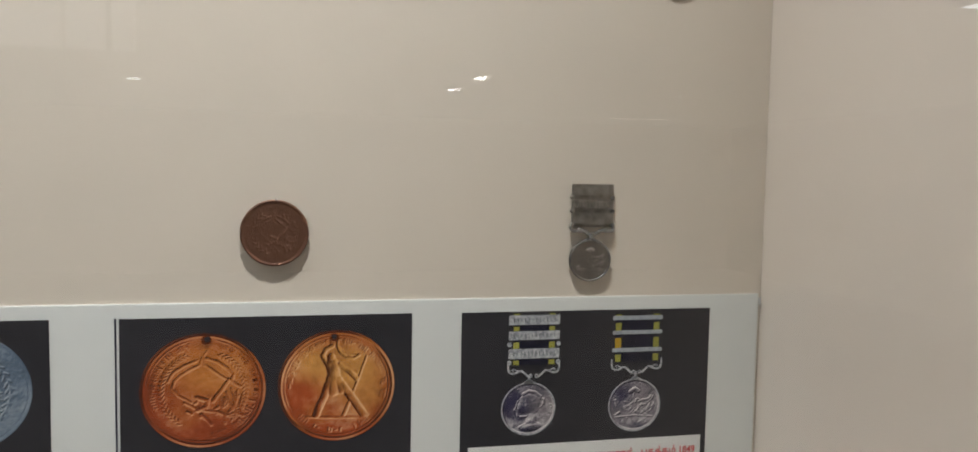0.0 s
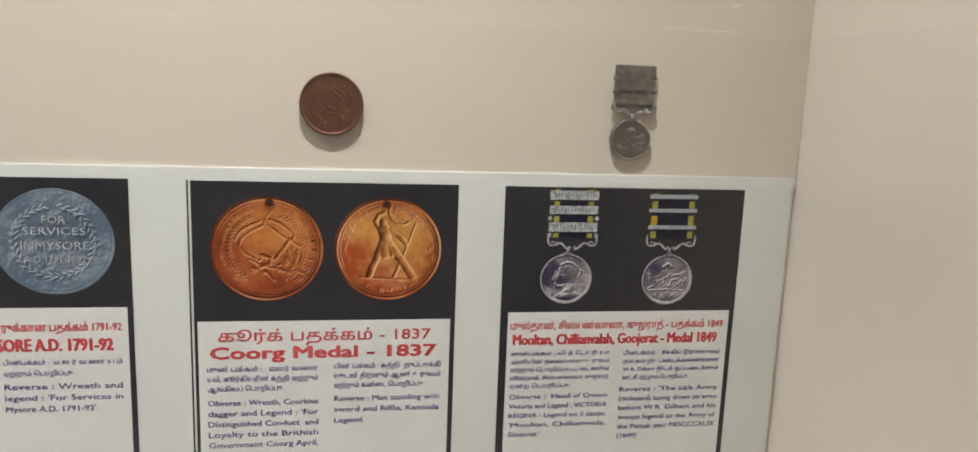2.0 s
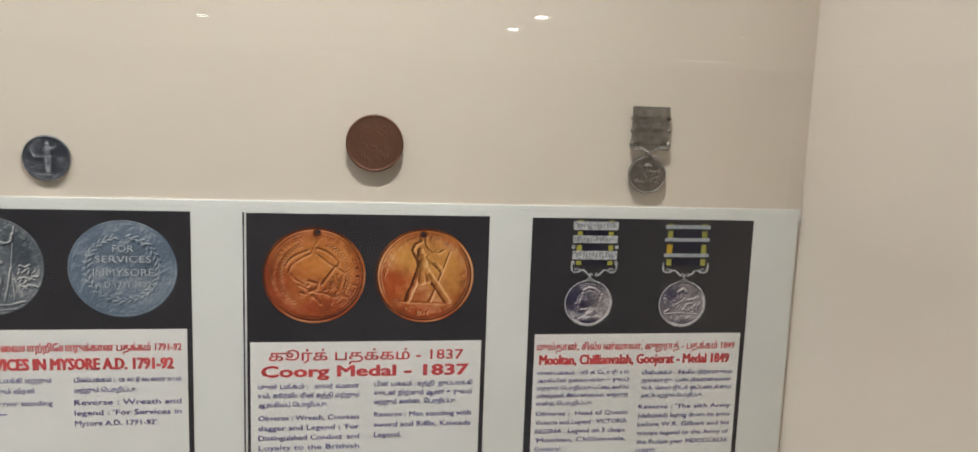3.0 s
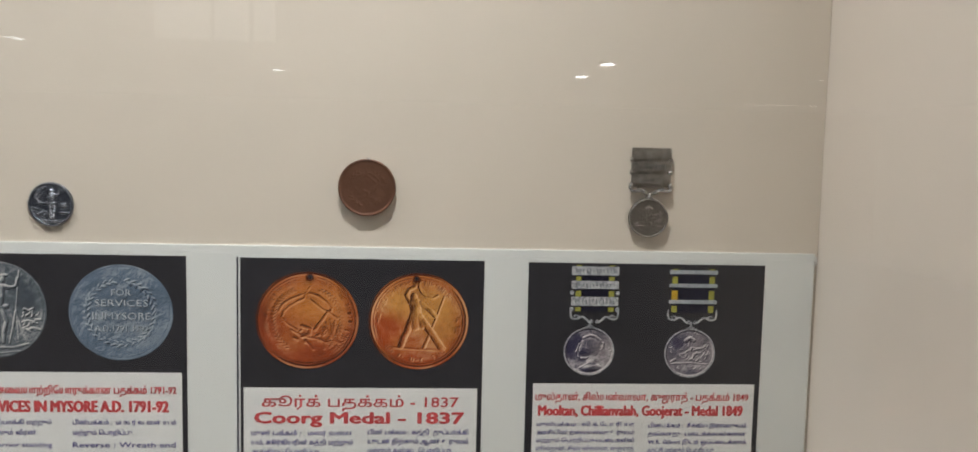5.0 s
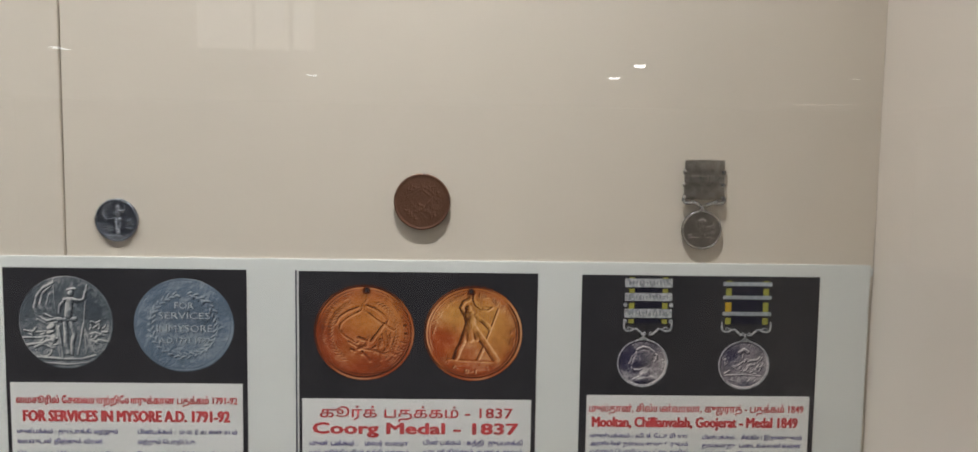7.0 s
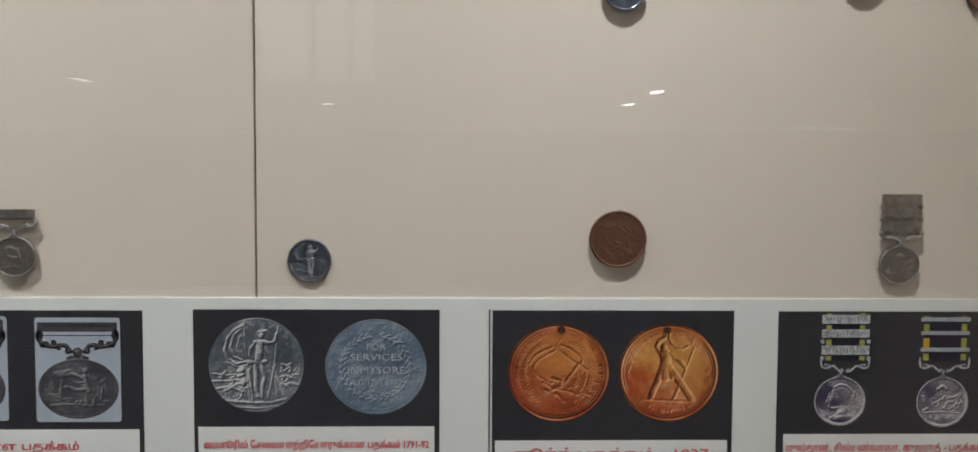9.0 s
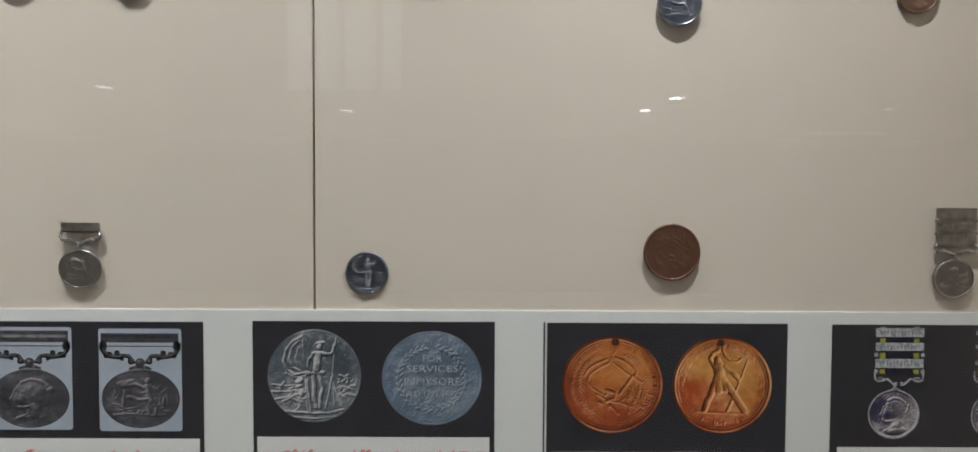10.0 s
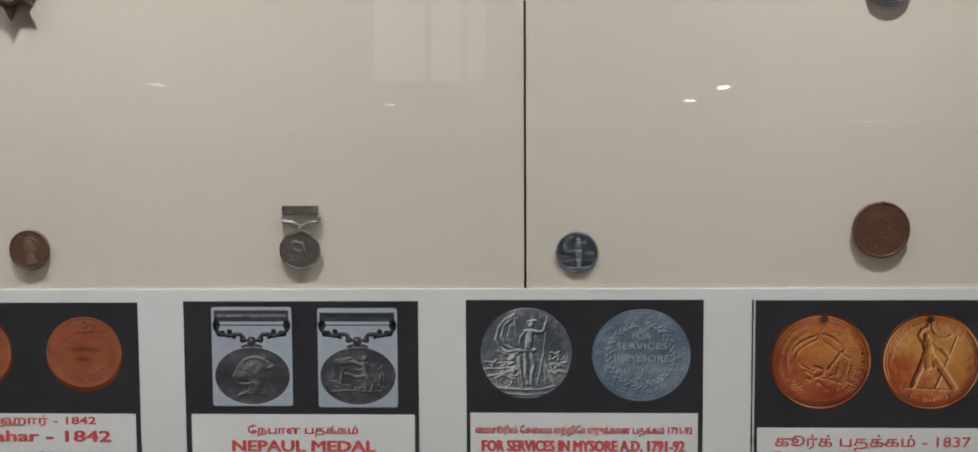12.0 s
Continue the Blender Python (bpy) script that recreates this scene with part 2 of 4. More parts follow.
def oval(cx, cz, rx, rz, n=40, turn=0.0):
    c, s = math.cos(turn), math.sin(turn)
    out = []
    for i in range(n):
        a = 2 * math.pi * i / n
        u, v = rx * math.cos(a), rz * math.sin(a)
        out.append((cx + u * c - v * s, cz + u * s + v * c))
    return out


def rect(x0, x1, z0, z1, round_=0.0):
    if not round_:
        return [(x0, z0), (x1, z0), (x1, z1), (x0, z1)]
    out = []
    for cx, cz, a0 in ((x1 - round_, z0 + round_, -90), (x1 - round_, z1 - round_, 0), (x0 + round_, z1 - round_, 90), (x0 + round_, z0 + round_, 180)):
        for k in range(5):
            a = radians(a0 + 22.5 * k)
            out.append((cx + round_ * math.cos(a), cz + round_ * math.sin(a)))
    return out


def stroke(bm, pts, width, y, depth):
    """A brush line of tapering ends along pts, as short joined slabs."""
    pts = [Vector(p) for p in pts]
    sides = []
    for i, p in enumerate(pts):
        d = (pts[min(i + 1, len(pts) - 1)] - pts[max(i - 1, 0)])
        d = d.normalized() if d.length > 1e-9 else Vector((1, 0))
        w = width * (0.55 if i in (0, len(pts) - 1) else 1.0) / 2
        nrm = Vector((-d.y, d.x)) * w
        sides.append((p + nrm, p - nrm))
    for (a, b), (c, d) in zip(sides, sides[1:]):
        slab(bm, [tuple(a), tuple(b), tuple(d), tuple(c)], y, depth)


def ring(bm, cx, cz, rx, rz, width, y, depth, n=48):
    outer, inner = oval(cx, cz, rx, rz, n), oval(cx, cz, rx - width, rz - width, n)
    for i in range(n):
        j = (i + 1) % n
        slab(bm, [outer[i], outer[j], inner[j], inner[i]], y, depth)


def arc(cx, cz, rx, rz, a0, a1, n=10):
    return [(cx + rx * math.cos(radians(a0 + (a1 - a0) * i / n)), cz + rz * math.sin(radians(a0 + (a1 - a0) * i / n))) for i in range(n + 1)]


def tube(bm, pts, r, seg=8):
    """A round rod along a line of points."""
    pts = [Vector(p) for p in pts]
    rings = []
    for i, p in enumerate(pts):
        d = (pts[min(i + 1, len(pts) - 1)] - pts[max(i - 1, 0)]).normalized()
        u = d.orthogonal().normalized() if abs(d.y) > 0.99 else d.cross(Vector((0, 1, 0))).normalized()
        v = d.cross(u)
        rings.append([bm.verts.new(p + (u * math.cos(a) + v * math.sin(a)) * r) for a in (2 * math.pi * k / seg for k in range(seg))])
    for a, b in zip(rings, rings[1:]):
        for k in range(seg):
            bm.faces.new((a[k], a[(k + 1) % seg], b[(k + 1) % seg], b[k]))
    bm.faces.new(rings[0][::-1])
    bm.faces.new(rings[-1])
    bmesh.ops.recalc_face_normals(bm, faces=bm.faces)


def lathe(bm, cx, cz, profile, n=56, squash=1.0):
    """A turned body round an axis along y; profile of (radius, y) from the front's middle to the back's."""
    rows = []
    for r, y in profile:
        if r == 0:
            rows.append([bm.verts.new((cx, y, cz))])
        else:
            rows.append([bm.verts.new((cx + r * math.cos(2 * math.pi * k / n), y, cz + squash * r * math.sin(2 * math.pi * k / n))) for k in range(n)])
    for a, b in zip(rows, rows[1:]):
        for k in range(n):
            j = (k + 1) % n
            if len(a) == 1:
                bm.faces.new((a[0], b[k], b[j]))
            elif len(b) == 1:
                bm.faces.new((a[k], b[0], a[j]))
            else:
                bm.faces.new((a[k], b[k], b[j], a[j]))
    bmesh.ops.recalc_face_normals(bm, faces=bm.faces)


def tamil(text):
    """Puts the signs that are written before their letter in front of it."""
    split = {"\u0bca": "\u0bc6\u0bbe", "\u0bcb": "\u0bc7\u0bbe", "\u0bcc": "\u0bc6\u0bd7"}
    out = []
    for ch in "".join(split.get(c, c) for c in text):
        if ch in "\u0bc6\u0bc7\u0bc8" and out:
            out.insert(len(out) - 1, ch)
        else:
            out.append(ch)
    return "".join(out)


def lettering(body, x0, x1, z, height, mat, parent, y, heavy=0.0, name="printed_text"):
    """Words in the built-in font, from x0 to x1, their foot at z and their capitals of that height."""
    curve = bpy.data.curves.new(name, "FONT")
    curve.body, curve.size, curve.resolution_u = tamil(body), height / 0.70, 2
    curve.fill_mode = "FRONT"
    curve.offset = 0.008 * height if any(ord(c) > 2900 for c in body) else 0.0
    tmp = new(name, curve)
    bpy.context.view_layer.update()
    me = bpy.data.meshes.new_from_object(tmp.evaluated_get(bpy.context.evaluated_depsgraph_get()))
    bpy.data.objects.remove(tmp)
    bpy.data.curves.remove(curve)
    if not me.vertices:
        return None
    xs = [v.co.x for v in me.vertices]
    k = (x1 - x0) / max(1e-6, max(xs) - min(xs))
    at = root_of(parent)
    me.transform(Matrix.Translation((x0, y, z)) @ Matrix.Rotation(radians(90), 4, "X") @ Matrix.Diagonal((k, 1, 1, 1)) @ Matrix.Translation((-min(xs), 0, 0)))
    me.transform(Matrix.Translation(-at))
    if heavy:
        bm = bmesh.new()
        for q, (dx, dz) in enumerate(((0, 0), (1, 0), (-1, 0), (0.5, 0.7), (-0.5, 0.7), (0.5, -0.7), (-0.5, -0.7))):
            other = me.copy()
            other.transform(Matrix.Translation((dx * heavy * height, -q * 0.000012, dz * heavy * height * 0.6)))
            bm.from_mesh(other)
            bpy.data.meshes.remove(other)
        bm.to_mesh(me)
        bm.free()
    me.materials.clear()
    me.materials.append(mat)
    ob = new(name, me)
    ob.parent = parent
    return ob


def ring_words(parent, text, cx, cz, rx, rz, a0, a1, height, mat, y):
    """Struck words round a rim, from the angle a0 to a1, their feet towards the middle."""
    bm = bmesh.new()
    for i, ch in enumerate(text):
        if ch == " ":
            continue
        a = radians(a0 + (a1 - a0) * i / (len(text) - 1))
        one = lettering(ch, -height * 0.32, height * 0.32, 0, height, mat, parent, 0)
        one.data.transform(Matrix.Translation(root_of(parent)))
        one.data.transform(Matrix.Translation((cx + rx * math.cos(a), y, cz + rz * math.sin(a))) @ Matrix.Rotation(math.pi / 2 - a, 4, "Y"))
        bm.from_mesh(one.data)
        bpy.data.objects.remove(one)
    return part("struck_word", bm, mat, parent)


# ---------------------------------------------------------------- the case and the room
Y_PANEL, Y_BOARD = 0.590, 0.5872
X_SIDE, X_JOINT = 0.367, -0.3375
GLASS_Y = 0.20

setting("wall_north", "painted wall behind the display case", "wall", M_WALL, (-7.0, 7.0, 0.66, 0.80, 0.0, 2.376))
setting("case_backing", "dark board behind the cream laminate panels", "backing", M_GAP, (-1.9, X_SIDE + 0.018, 0.606, 0.622, 0.92, 2.38))
setting("back_panel_1", "glossy cream laminate back panel of a display case", "panel", M_PANEL, (X_JOINT + 0.0009, X_SIDE - 0.0001, Y_PANEL, 0.605, 0.93, 2.38), bevel=0.0003)
setting("back_panel_2", "glossy cream laminate back panel beside a narrow joint", "panel", M_PANEL, (-1.80, X_JOINT - 0.0009, Y_PANEL, 0.605, 0.93, 2.38), bevel=0.0007)
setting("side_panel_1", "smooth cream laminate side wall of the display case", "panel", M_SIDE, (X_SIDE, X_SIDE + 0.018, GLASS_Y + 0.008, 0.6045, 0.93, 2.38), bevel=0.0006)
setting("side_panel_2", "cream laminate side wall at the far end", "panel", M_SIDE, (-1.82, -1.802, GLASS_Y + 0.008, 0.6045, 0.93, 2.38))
setting("case_top", "cream laminate top of the display case", "panel", M_SIDE, (-1.82, X_SIDE + 0.018, GLASS_Y, 0.6045, 2.382, 2.396))
setting("case_floor", "cream laminate floor of the display case", "panel", M_SIDE, (-1.82, X_SIDE + 0.018, GLASS_Y, 0.6045, 0.91, 0.928))
setting("case_plinth", "brown veneer plinth under the display case", "plinth", M_WOOD, (-1.82, X_SIDE + 0.018, GLASS_Y, 0.655, 0.0, 0.908))
glass = setting("case_glass", "clear glass front pane with faint room reflections", "glass", M_GLASS, (-1.82, X_SIDE + 0.018, GLASS_Y, GLASS_Y + 0.006, 0.93, 2.38))
glass.visible_shadow = False

setting("floor", "grey tiled museum floor", "floor", M_FLOOR, (-7.0, 7.0, -12.0, 0.80, -0.10, 0.0))
setting("ceiling", "off-white plaster ceiling", "ceiling", M_CEIL, (-7.0, 7.0, -12.0, 0.80, 2.40, 2.52))
setting("wall_south", "far painted wall of the gallery", "wall", M_WALL, (-7.0, 7.0, -12.12, -12.0, 0.0, 2.40))
setting("wall_west", "painted side wall of the gallery", "wall", M_WALL, (-7.12, -7.0, -12.0, 0.80, 0.0, 2.40))
setting("wall_east", "painted side wall of the gallery", "wall", M_WALL, (7.0, 7.12, -12.0, 0.80, 0.0, 2.40))
setting("pier_1", "painted wall beside the display case", "wall", M_WALL, (X_SIDE + 0.02, 7.0, GLASS_Y, 0.658, 0.0, 2.398))
setting("pier_2", "painted wall at the display case's end", "wall", M_WALL, (-7.0, -1.822, GLASS_Y, 0.658, 0.0, 2.398))


def case_downlight(x):
    t = thing("case_downlight", (x, LAMP_Y, 2.382), "small round recessed downlight in the case top", "downlight", "case downlights")
    bm = bmesh.new()
    for r0, r1, z0, z1 in ((0.030, 0.040, 2.370, 2.382),):
        for k in range(24):
            a, b = 2 * math.pi * k / 24, 2 * math.pi * (k + 1) / 24
            quad = [(r, z, q) for q in (a, b) for r, z in ((r0, z0), (r1, z0), (r1, z1), (r0, z1))]
            v = [bm.verts.new((x + r * math.cos(q), LAMP_Y + r * math.sin(q), z)) for r, z, q in quad]
            for i in range(4):
                j = (i + 1) % 4
                bm.faces.new((v[i], v[j], v[4 + j], v[4 + i]))
    part("bezel", bm, M_METAL, t)


for lx in CASE_LAMPS:
    case_downlight(lx)


def ceiling_light(x, y, wide, deep, mat, label, name="ceiling_light"):
    t = thing(name, (x, y, 2.40), label, "ceiling light", "ceiling lights")
    bm = bmesh.new()
    for b in ((x - wide / 2 - 0.012, x + wide / 2 + 0.012, y - deep / 2 - 0.012, y - deep / 2), (x - wide / 2 - 0.012, x + wide / 2 + 0.012, y + deep / 2, y + deep / 2 + 0.012),
              (x - wide / 2 - 0.012, x - wide / 2, y - deep / 2, y + deep / 2), (x + wide / 2, x + wide / 2 + 0.012, y - deep / 2, y + deep / 2)):
        box(bm, *b, 2.372, 2.40)
    part("frame", bm, M_METAL, t)
    part("diffuser", box(bmesh.new(), x - wide / 2, x + wide / 2, y - deep / 2, y + deep / 2, 2.378, 2.398), mat, t)


for lx, ly in ((1.41, -6.24), (1.37, -7.29)):
    ceiling_light(lx, ly, 0.11, 0.23, M_LAMP, "small bright rectangular ceiling light")
for lx, ly in ((-3.13, -5.72), (-1.56, -7.48)):
    ceiling_light(lx, ly, 0.11, 0.23, M_FAINT_LAMP, "small weaker rectangular ceiling light")
ceiling_light(3.60, -7.0, 0.10, 0.14, M_TUBE, "dim small rectangular ceiling light")
ceiling_light(4.65, -10.3, 1.1, 0.16, M_TUBE, "long linear ceiling light")


# unseen ceiling lights, added as fill for the room, case and reflections
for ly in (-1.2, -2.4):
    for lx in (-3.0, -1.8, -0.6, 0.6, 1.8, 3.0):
        ceiling_light(lx, ly, 0.30, 0.60, M_FILL, "added unseen rectangular ceiling fill light", "fill_light")


def reflection_panel():
    """Three pale ceiling-hung strips, made up behind the visitor to give a pale reflection."""
    t = thing("reflection_panel", (-0.555, -1.69, 2.40), "white strips added for the pale upright reflection in the glass", "hanging panel")
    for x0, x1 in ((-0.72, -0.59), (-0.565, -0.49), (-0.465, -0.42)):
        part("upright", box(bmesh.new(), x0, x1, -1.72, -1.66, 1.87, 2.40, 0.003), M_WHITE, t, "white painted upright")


reflection_panel()

# ---------------------------------------------------------------- the info board and its cards
board = setting("info_board", "white foam board carrying printed cards", "board", M_BOARD, (-1.70, 0.3635, Y_BOARD, Y_PANEL - 0.0001, 1.185, 1.501), bevel=0.0006)
del board["kind"]

Y_CARD, Y_PRINT, THIN = 0.5866, 0.5864, 0.00015


def layer(i):
    return Y_PRINT - 0.00012 * i


def info_card(x0, x1, top, label, cap, fine_edge=False):
    """A black printed card with a white caption panel."""
    t = thing("info_card", ((x0 + x1) / 2, Y_BOARD, 1.195), label, "info card", "info cards")
    bm = bmesh.new()
    slab(bm, rect(x0 + (0.0030 if fine_edge else 0), x1, 1.195, top), Y_CARD, Y_BOARD - Y_CARD)
    part("backing", bm, M_BLACK, t, "black glossy print")
    if fine_edge:
        bm = bmesh.new()
        slab(bm, rect(x0, x0 + 0.0012, 1.195, top + 0.0005), Y_CARD, Y_BOARD - Y_CARD)
        part("edge_line", bm, M_NAVY, t, "thin navy edge line")
    bm = bmesh.new()
    slab(bm, rect(cap[0], cap[1], 1.205, cap[2]), Y_PRINT, THIN)
    part("caption_panel", bm, M_PAPER, t, "white paper caption panel")
    return t


def print_disc(t, cx, cz, rx, rz, mat, label, strokes=(), blobs=(), **k):
    bm = bmesh.new()
    slab(bm, oval(cx, cz, rx, rz, 64), layer(0), THIN)
    d = part("printed_medal", bm, mat, t, label)
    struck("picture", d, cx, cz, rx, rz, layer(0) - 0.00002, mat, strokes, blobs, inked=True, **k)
    return d


def shapes(parent, name, mat, i, strokes=(), blobs=(), at=(0, 0), size=1.0, squash=1.0, y=None, depth=THIN, label=""):
    """Brush lines (points, width) and ovals (x, z, rx, rz, turn) drawn in units of a disc's radius."""
    bm = bmesh.new()
    face = layer(i) if y is None else y
    for pts, w in strokes:
        stroke(bm, [(at[0] + size * u, at[1] + size * squash * v) for u, v in pts], w * size, face, depth)
    for u, v, ru, rv, turn in blobs:
        slab(bm, [(at[0] + size * p, at[1] + size * squash * q) for p, q in oval(u, v, ru, rv, 14, turn)], face, depth)
    return part(name, bm, mat, parent, label)


def wreath(a0, a1, r, n, leaf=0.075):
    """Leaves along an arc, pointing alternately in and out."""
    out = []
    for i in range(n):
        a = radians(a0 + (a1 - a0) * i / (n - 1))
        s = 1 if i % 2 else -1
        rr = r + s * leaf * 0.55
        out.append((rr * math.cos(a), rr * math.sin(a), leaf, leaf * 0.34, a + math.pi / 2 + s * 0.6))
    return out


def legend(a0, a1, r, n, rng, length=0.09):
    """Worn letters round a rim, too small to read: uneven ticks, some across, some along."""
    out = []
    for i in range(n):
        if rng.random() < 0.16:
            continue
        a = radians(a0 + (a1 - a0) * i / (n - 1))
        c, s, d, w = math.cos(a), math.sin(a), length * rng.uniform(0.25, 0.5), 0.020 + 0.018 * rng.random()
        if rng.random() < 0.7:
            out.append(([(c * (r - d), s * (r - d)), (c * (r + d), s * (r + d))], w))
        if rng.random() < 0.6:
            q, e = r + d * rng.choice((-1, 0, 1)), a + rng.uniform(0.02, 0.05)
            out.append(([(c * q, s * q), (math.cos(e) * q, math.sin(e) * q)], w))
    return out


def clutter(seed, n, u0, u1, v0, v1, size=0.16):
    """Small worn lumps of a crowded struck scene, with no readable shape."""
    r, out = random.Random(seed), []
    for _ in range(n):
        u, v, a, d = r.uniform(u0, u1), r.uniform(v0, v1), r.gauss(1.2, 0.8), size * r.uniform(0.4, 1.0)
        if u * u + v * v < 0.66:
            out.append(([(u, v), (u + d * 0.5 * math.cos(a) + 0.02, v + d * 0.5 * math.sin(a)), (u + d * math.cos(a), v + d * math.sin(a))], size * r.uniform(0.22, 0.46)))
    return out


def fractal(u, v, seed, octaves=4, base=5.0):
    """Smooth pseudo-random hills over the disc, of several sizes."""
    r = np.random.RandomState(seed)
    out = np.zeros_like(u)
    for o in range(octaves):
        for _ in range(6):
            a, ph, f = r.uniform(0, 2 * np.pi), r.uniform(0, 2 * np.pi), base * 1.9 ** o * r.uniform(0.7, 1.3)
            out += np.sin((u * np.cos(a) + v * np.sin(a)) * f + ph + 1.3 * np.sin(f * 0.43 * (v * np.cos(a) - u * np.sin(a)) + ph)) * 0.62 ** o / 6
    return out


def struck(name, parent, cx, cz, rx, rz, y, mat, strokes, blobs=(), rise=0.0009, grain=0.00012, rim=0.07, seed=1, n=110, label="", rough_field=0.0, base=5.0, inked=False, gain=0.56, spots=(), body=0.0, light=(0.45, -0.8), edge_rise=0.8, border=0.0):
    """The face of a struck disc: a fine sheet whose design, rim and pitting stand up from the field. Its edge lies at y."""
    g = np.linspace(-1, 1, n)
    a, b = np.meshgrid(g, g)
    u, v = a * np.sqrt(1 - b * b / 2), b * np.sqrt(1 - a * a / 2)
    h = np.zeros_like(u)
    for pts, w in strokes:
        half = max(w / 2, 0.016)
        for (x0, z0), (x1, z1) in zip(pts, pts[1:]):
            dx, dz = x1 - x0, z1 - z0
            q = np.clip(((u - x0) * dx + (v - z0) * dz) / max(dx * dx + dz * dz, 1e-9), 0, 1)
            dist = np.hypot(u - x0 - q * dx, v - z0 - q * dz) / half
            h = np.maximum(h, np.sqrt(np.clip(1 - dist * dist, 0, 1)) * min(1.0, half / 0.07))
    for x, z, ru, rv, turn in blobs:
        c, sn = math.cos(turn), math.sin(turn)
        dist = np.hypot(((u - x) * c + (v - z) * sn) / ru, ((v - z) * c - (u - x) * sn) / rv)
        h = np.maximum(h, np.sqrt(np.clip(1 - dist * dist, 0, 1)) * min(1.0, min(ru, rv) / 0.05))
    rad = np.hypot(u, v)
    edge = np.exp(-((rad - (1 - rim * 0.6)) / (rim * 0.5)) ** 2)
    hills = fractal(u, v, seed, base=base)
    h = rise * h * (1 + 0.35 * fractal(u, v, seed + 50, 3, 9.0)) + grain * hills * (1 + 2 * (h > 0.02)) + rise * edge_rise * edge
    h += rough_field * np.abs(fractal(u, v, seed + 90, 4, 8.0)) * (rad < 0.93)
    h *= np.clip((1 - rad) / 0.03, 0, 1)
    if inked:  # a flat print: light and shade of the struck relief put into its inks
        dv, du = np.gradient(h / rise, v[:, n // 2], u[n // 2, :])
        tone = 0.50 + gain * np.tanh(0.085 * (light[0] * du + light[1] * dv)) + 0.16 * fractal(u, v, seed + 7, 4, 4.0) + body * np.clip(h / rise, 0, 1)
        # spots tint the inks, some as highlights; border adds edge shade to them
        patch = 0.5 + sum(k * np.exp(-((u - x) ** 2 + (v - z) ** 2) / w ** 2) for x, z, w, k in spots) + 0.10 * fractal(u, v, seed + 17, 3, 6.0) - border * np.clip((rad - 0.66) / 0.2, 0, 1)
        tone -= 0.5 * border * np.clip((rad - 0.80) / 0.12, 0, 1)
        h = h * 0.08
    else:  # rubbed high points, lightened further in place of glints
        tone = np.clip(h / rise, 0, 1.2) ** 1.5
    verts = np.stack([cx + rx * u, y - h, cz + rz * v], -1).reshape(-1, 3)
    at = root_of(parent)
    k = np.arange(n * n).reshape(n, n)
    faces = np.stack([k[:-1, :-1], k[:-1, 1:], k[1:, 1:], k[1:, :-1]], -1).reshape(-1, 4)
    me = bpy.data.meshes.new(name)
    me.from_pydata((verts - np.array(at)).tolist(), [], faces.tolist())
    me.materials.append(mat)
    me.polygons.foreach_set("use_smooth", [True] * len(me.polygons))
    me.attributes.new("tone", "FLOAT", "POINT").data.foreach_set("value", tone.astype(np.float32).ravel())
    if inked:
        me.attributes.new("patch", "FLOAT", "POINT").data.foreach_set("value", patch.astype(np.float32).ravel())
    ob = new(name, me)
    ob.parent = parent
    return tagged(ob, label)


# plain shapes that stand for the struck designs
STRIDING = [([(-0.09, 0.40), (-0.06, 0.26), (-0.05, 0.12)], 0.22), ([(-0.08, 0.12), (-0.07, 0.0), (-0.06, -0.08)], 0.22), ([(0.02, 0.10), (0.06, 0.0), (0.08, -0.08)], 0.16), ([(-0.16, 0.02), (-0.22, -0.20), (-0.29, -0.34), (-0.35, -0.52)], 0.13),
            ([(0.08, 0.02), (0.18, -0.12), (0.28, -0.26), (0.46, -0.54)], 0.14), ([(0.44, -0.53), (0.52, -0.55)], 0.07), ([(-0.16, 0.37), (-0.25, 0.55), (-0.19, 0.66), (-0.08, 0.72)], 0.08),
            ([(0.03, 0.38), (0.14, 0.30), (0.24, 0.22), (0.34, 0.11)], 0.09), ([(0.0, 0.72), (0.06, 0.60), (0.16, 0.51), (0.28, 0.48), (0.38, 0.54)], 0.055), ([(0.03, 0.70), (0.12, 0.60), (0.22, 0.55), (0.36, 0.54)], 0.035),
            ([(-0.18, 0.0), (-0.08, -0.12), (0.06, -0.14)], 0.04)]
RIFLE = [([(0.51, 0.52), (0.40, 0.20), (0.28, -0.12), (0.11, -0.55)], 0.045), ([(0.20, -0.34), (0.11, -0.55)], 0.075), ([(-0.52, -0.55), (0.0, -0.58), (0.50, -0.60)], 0.055)]
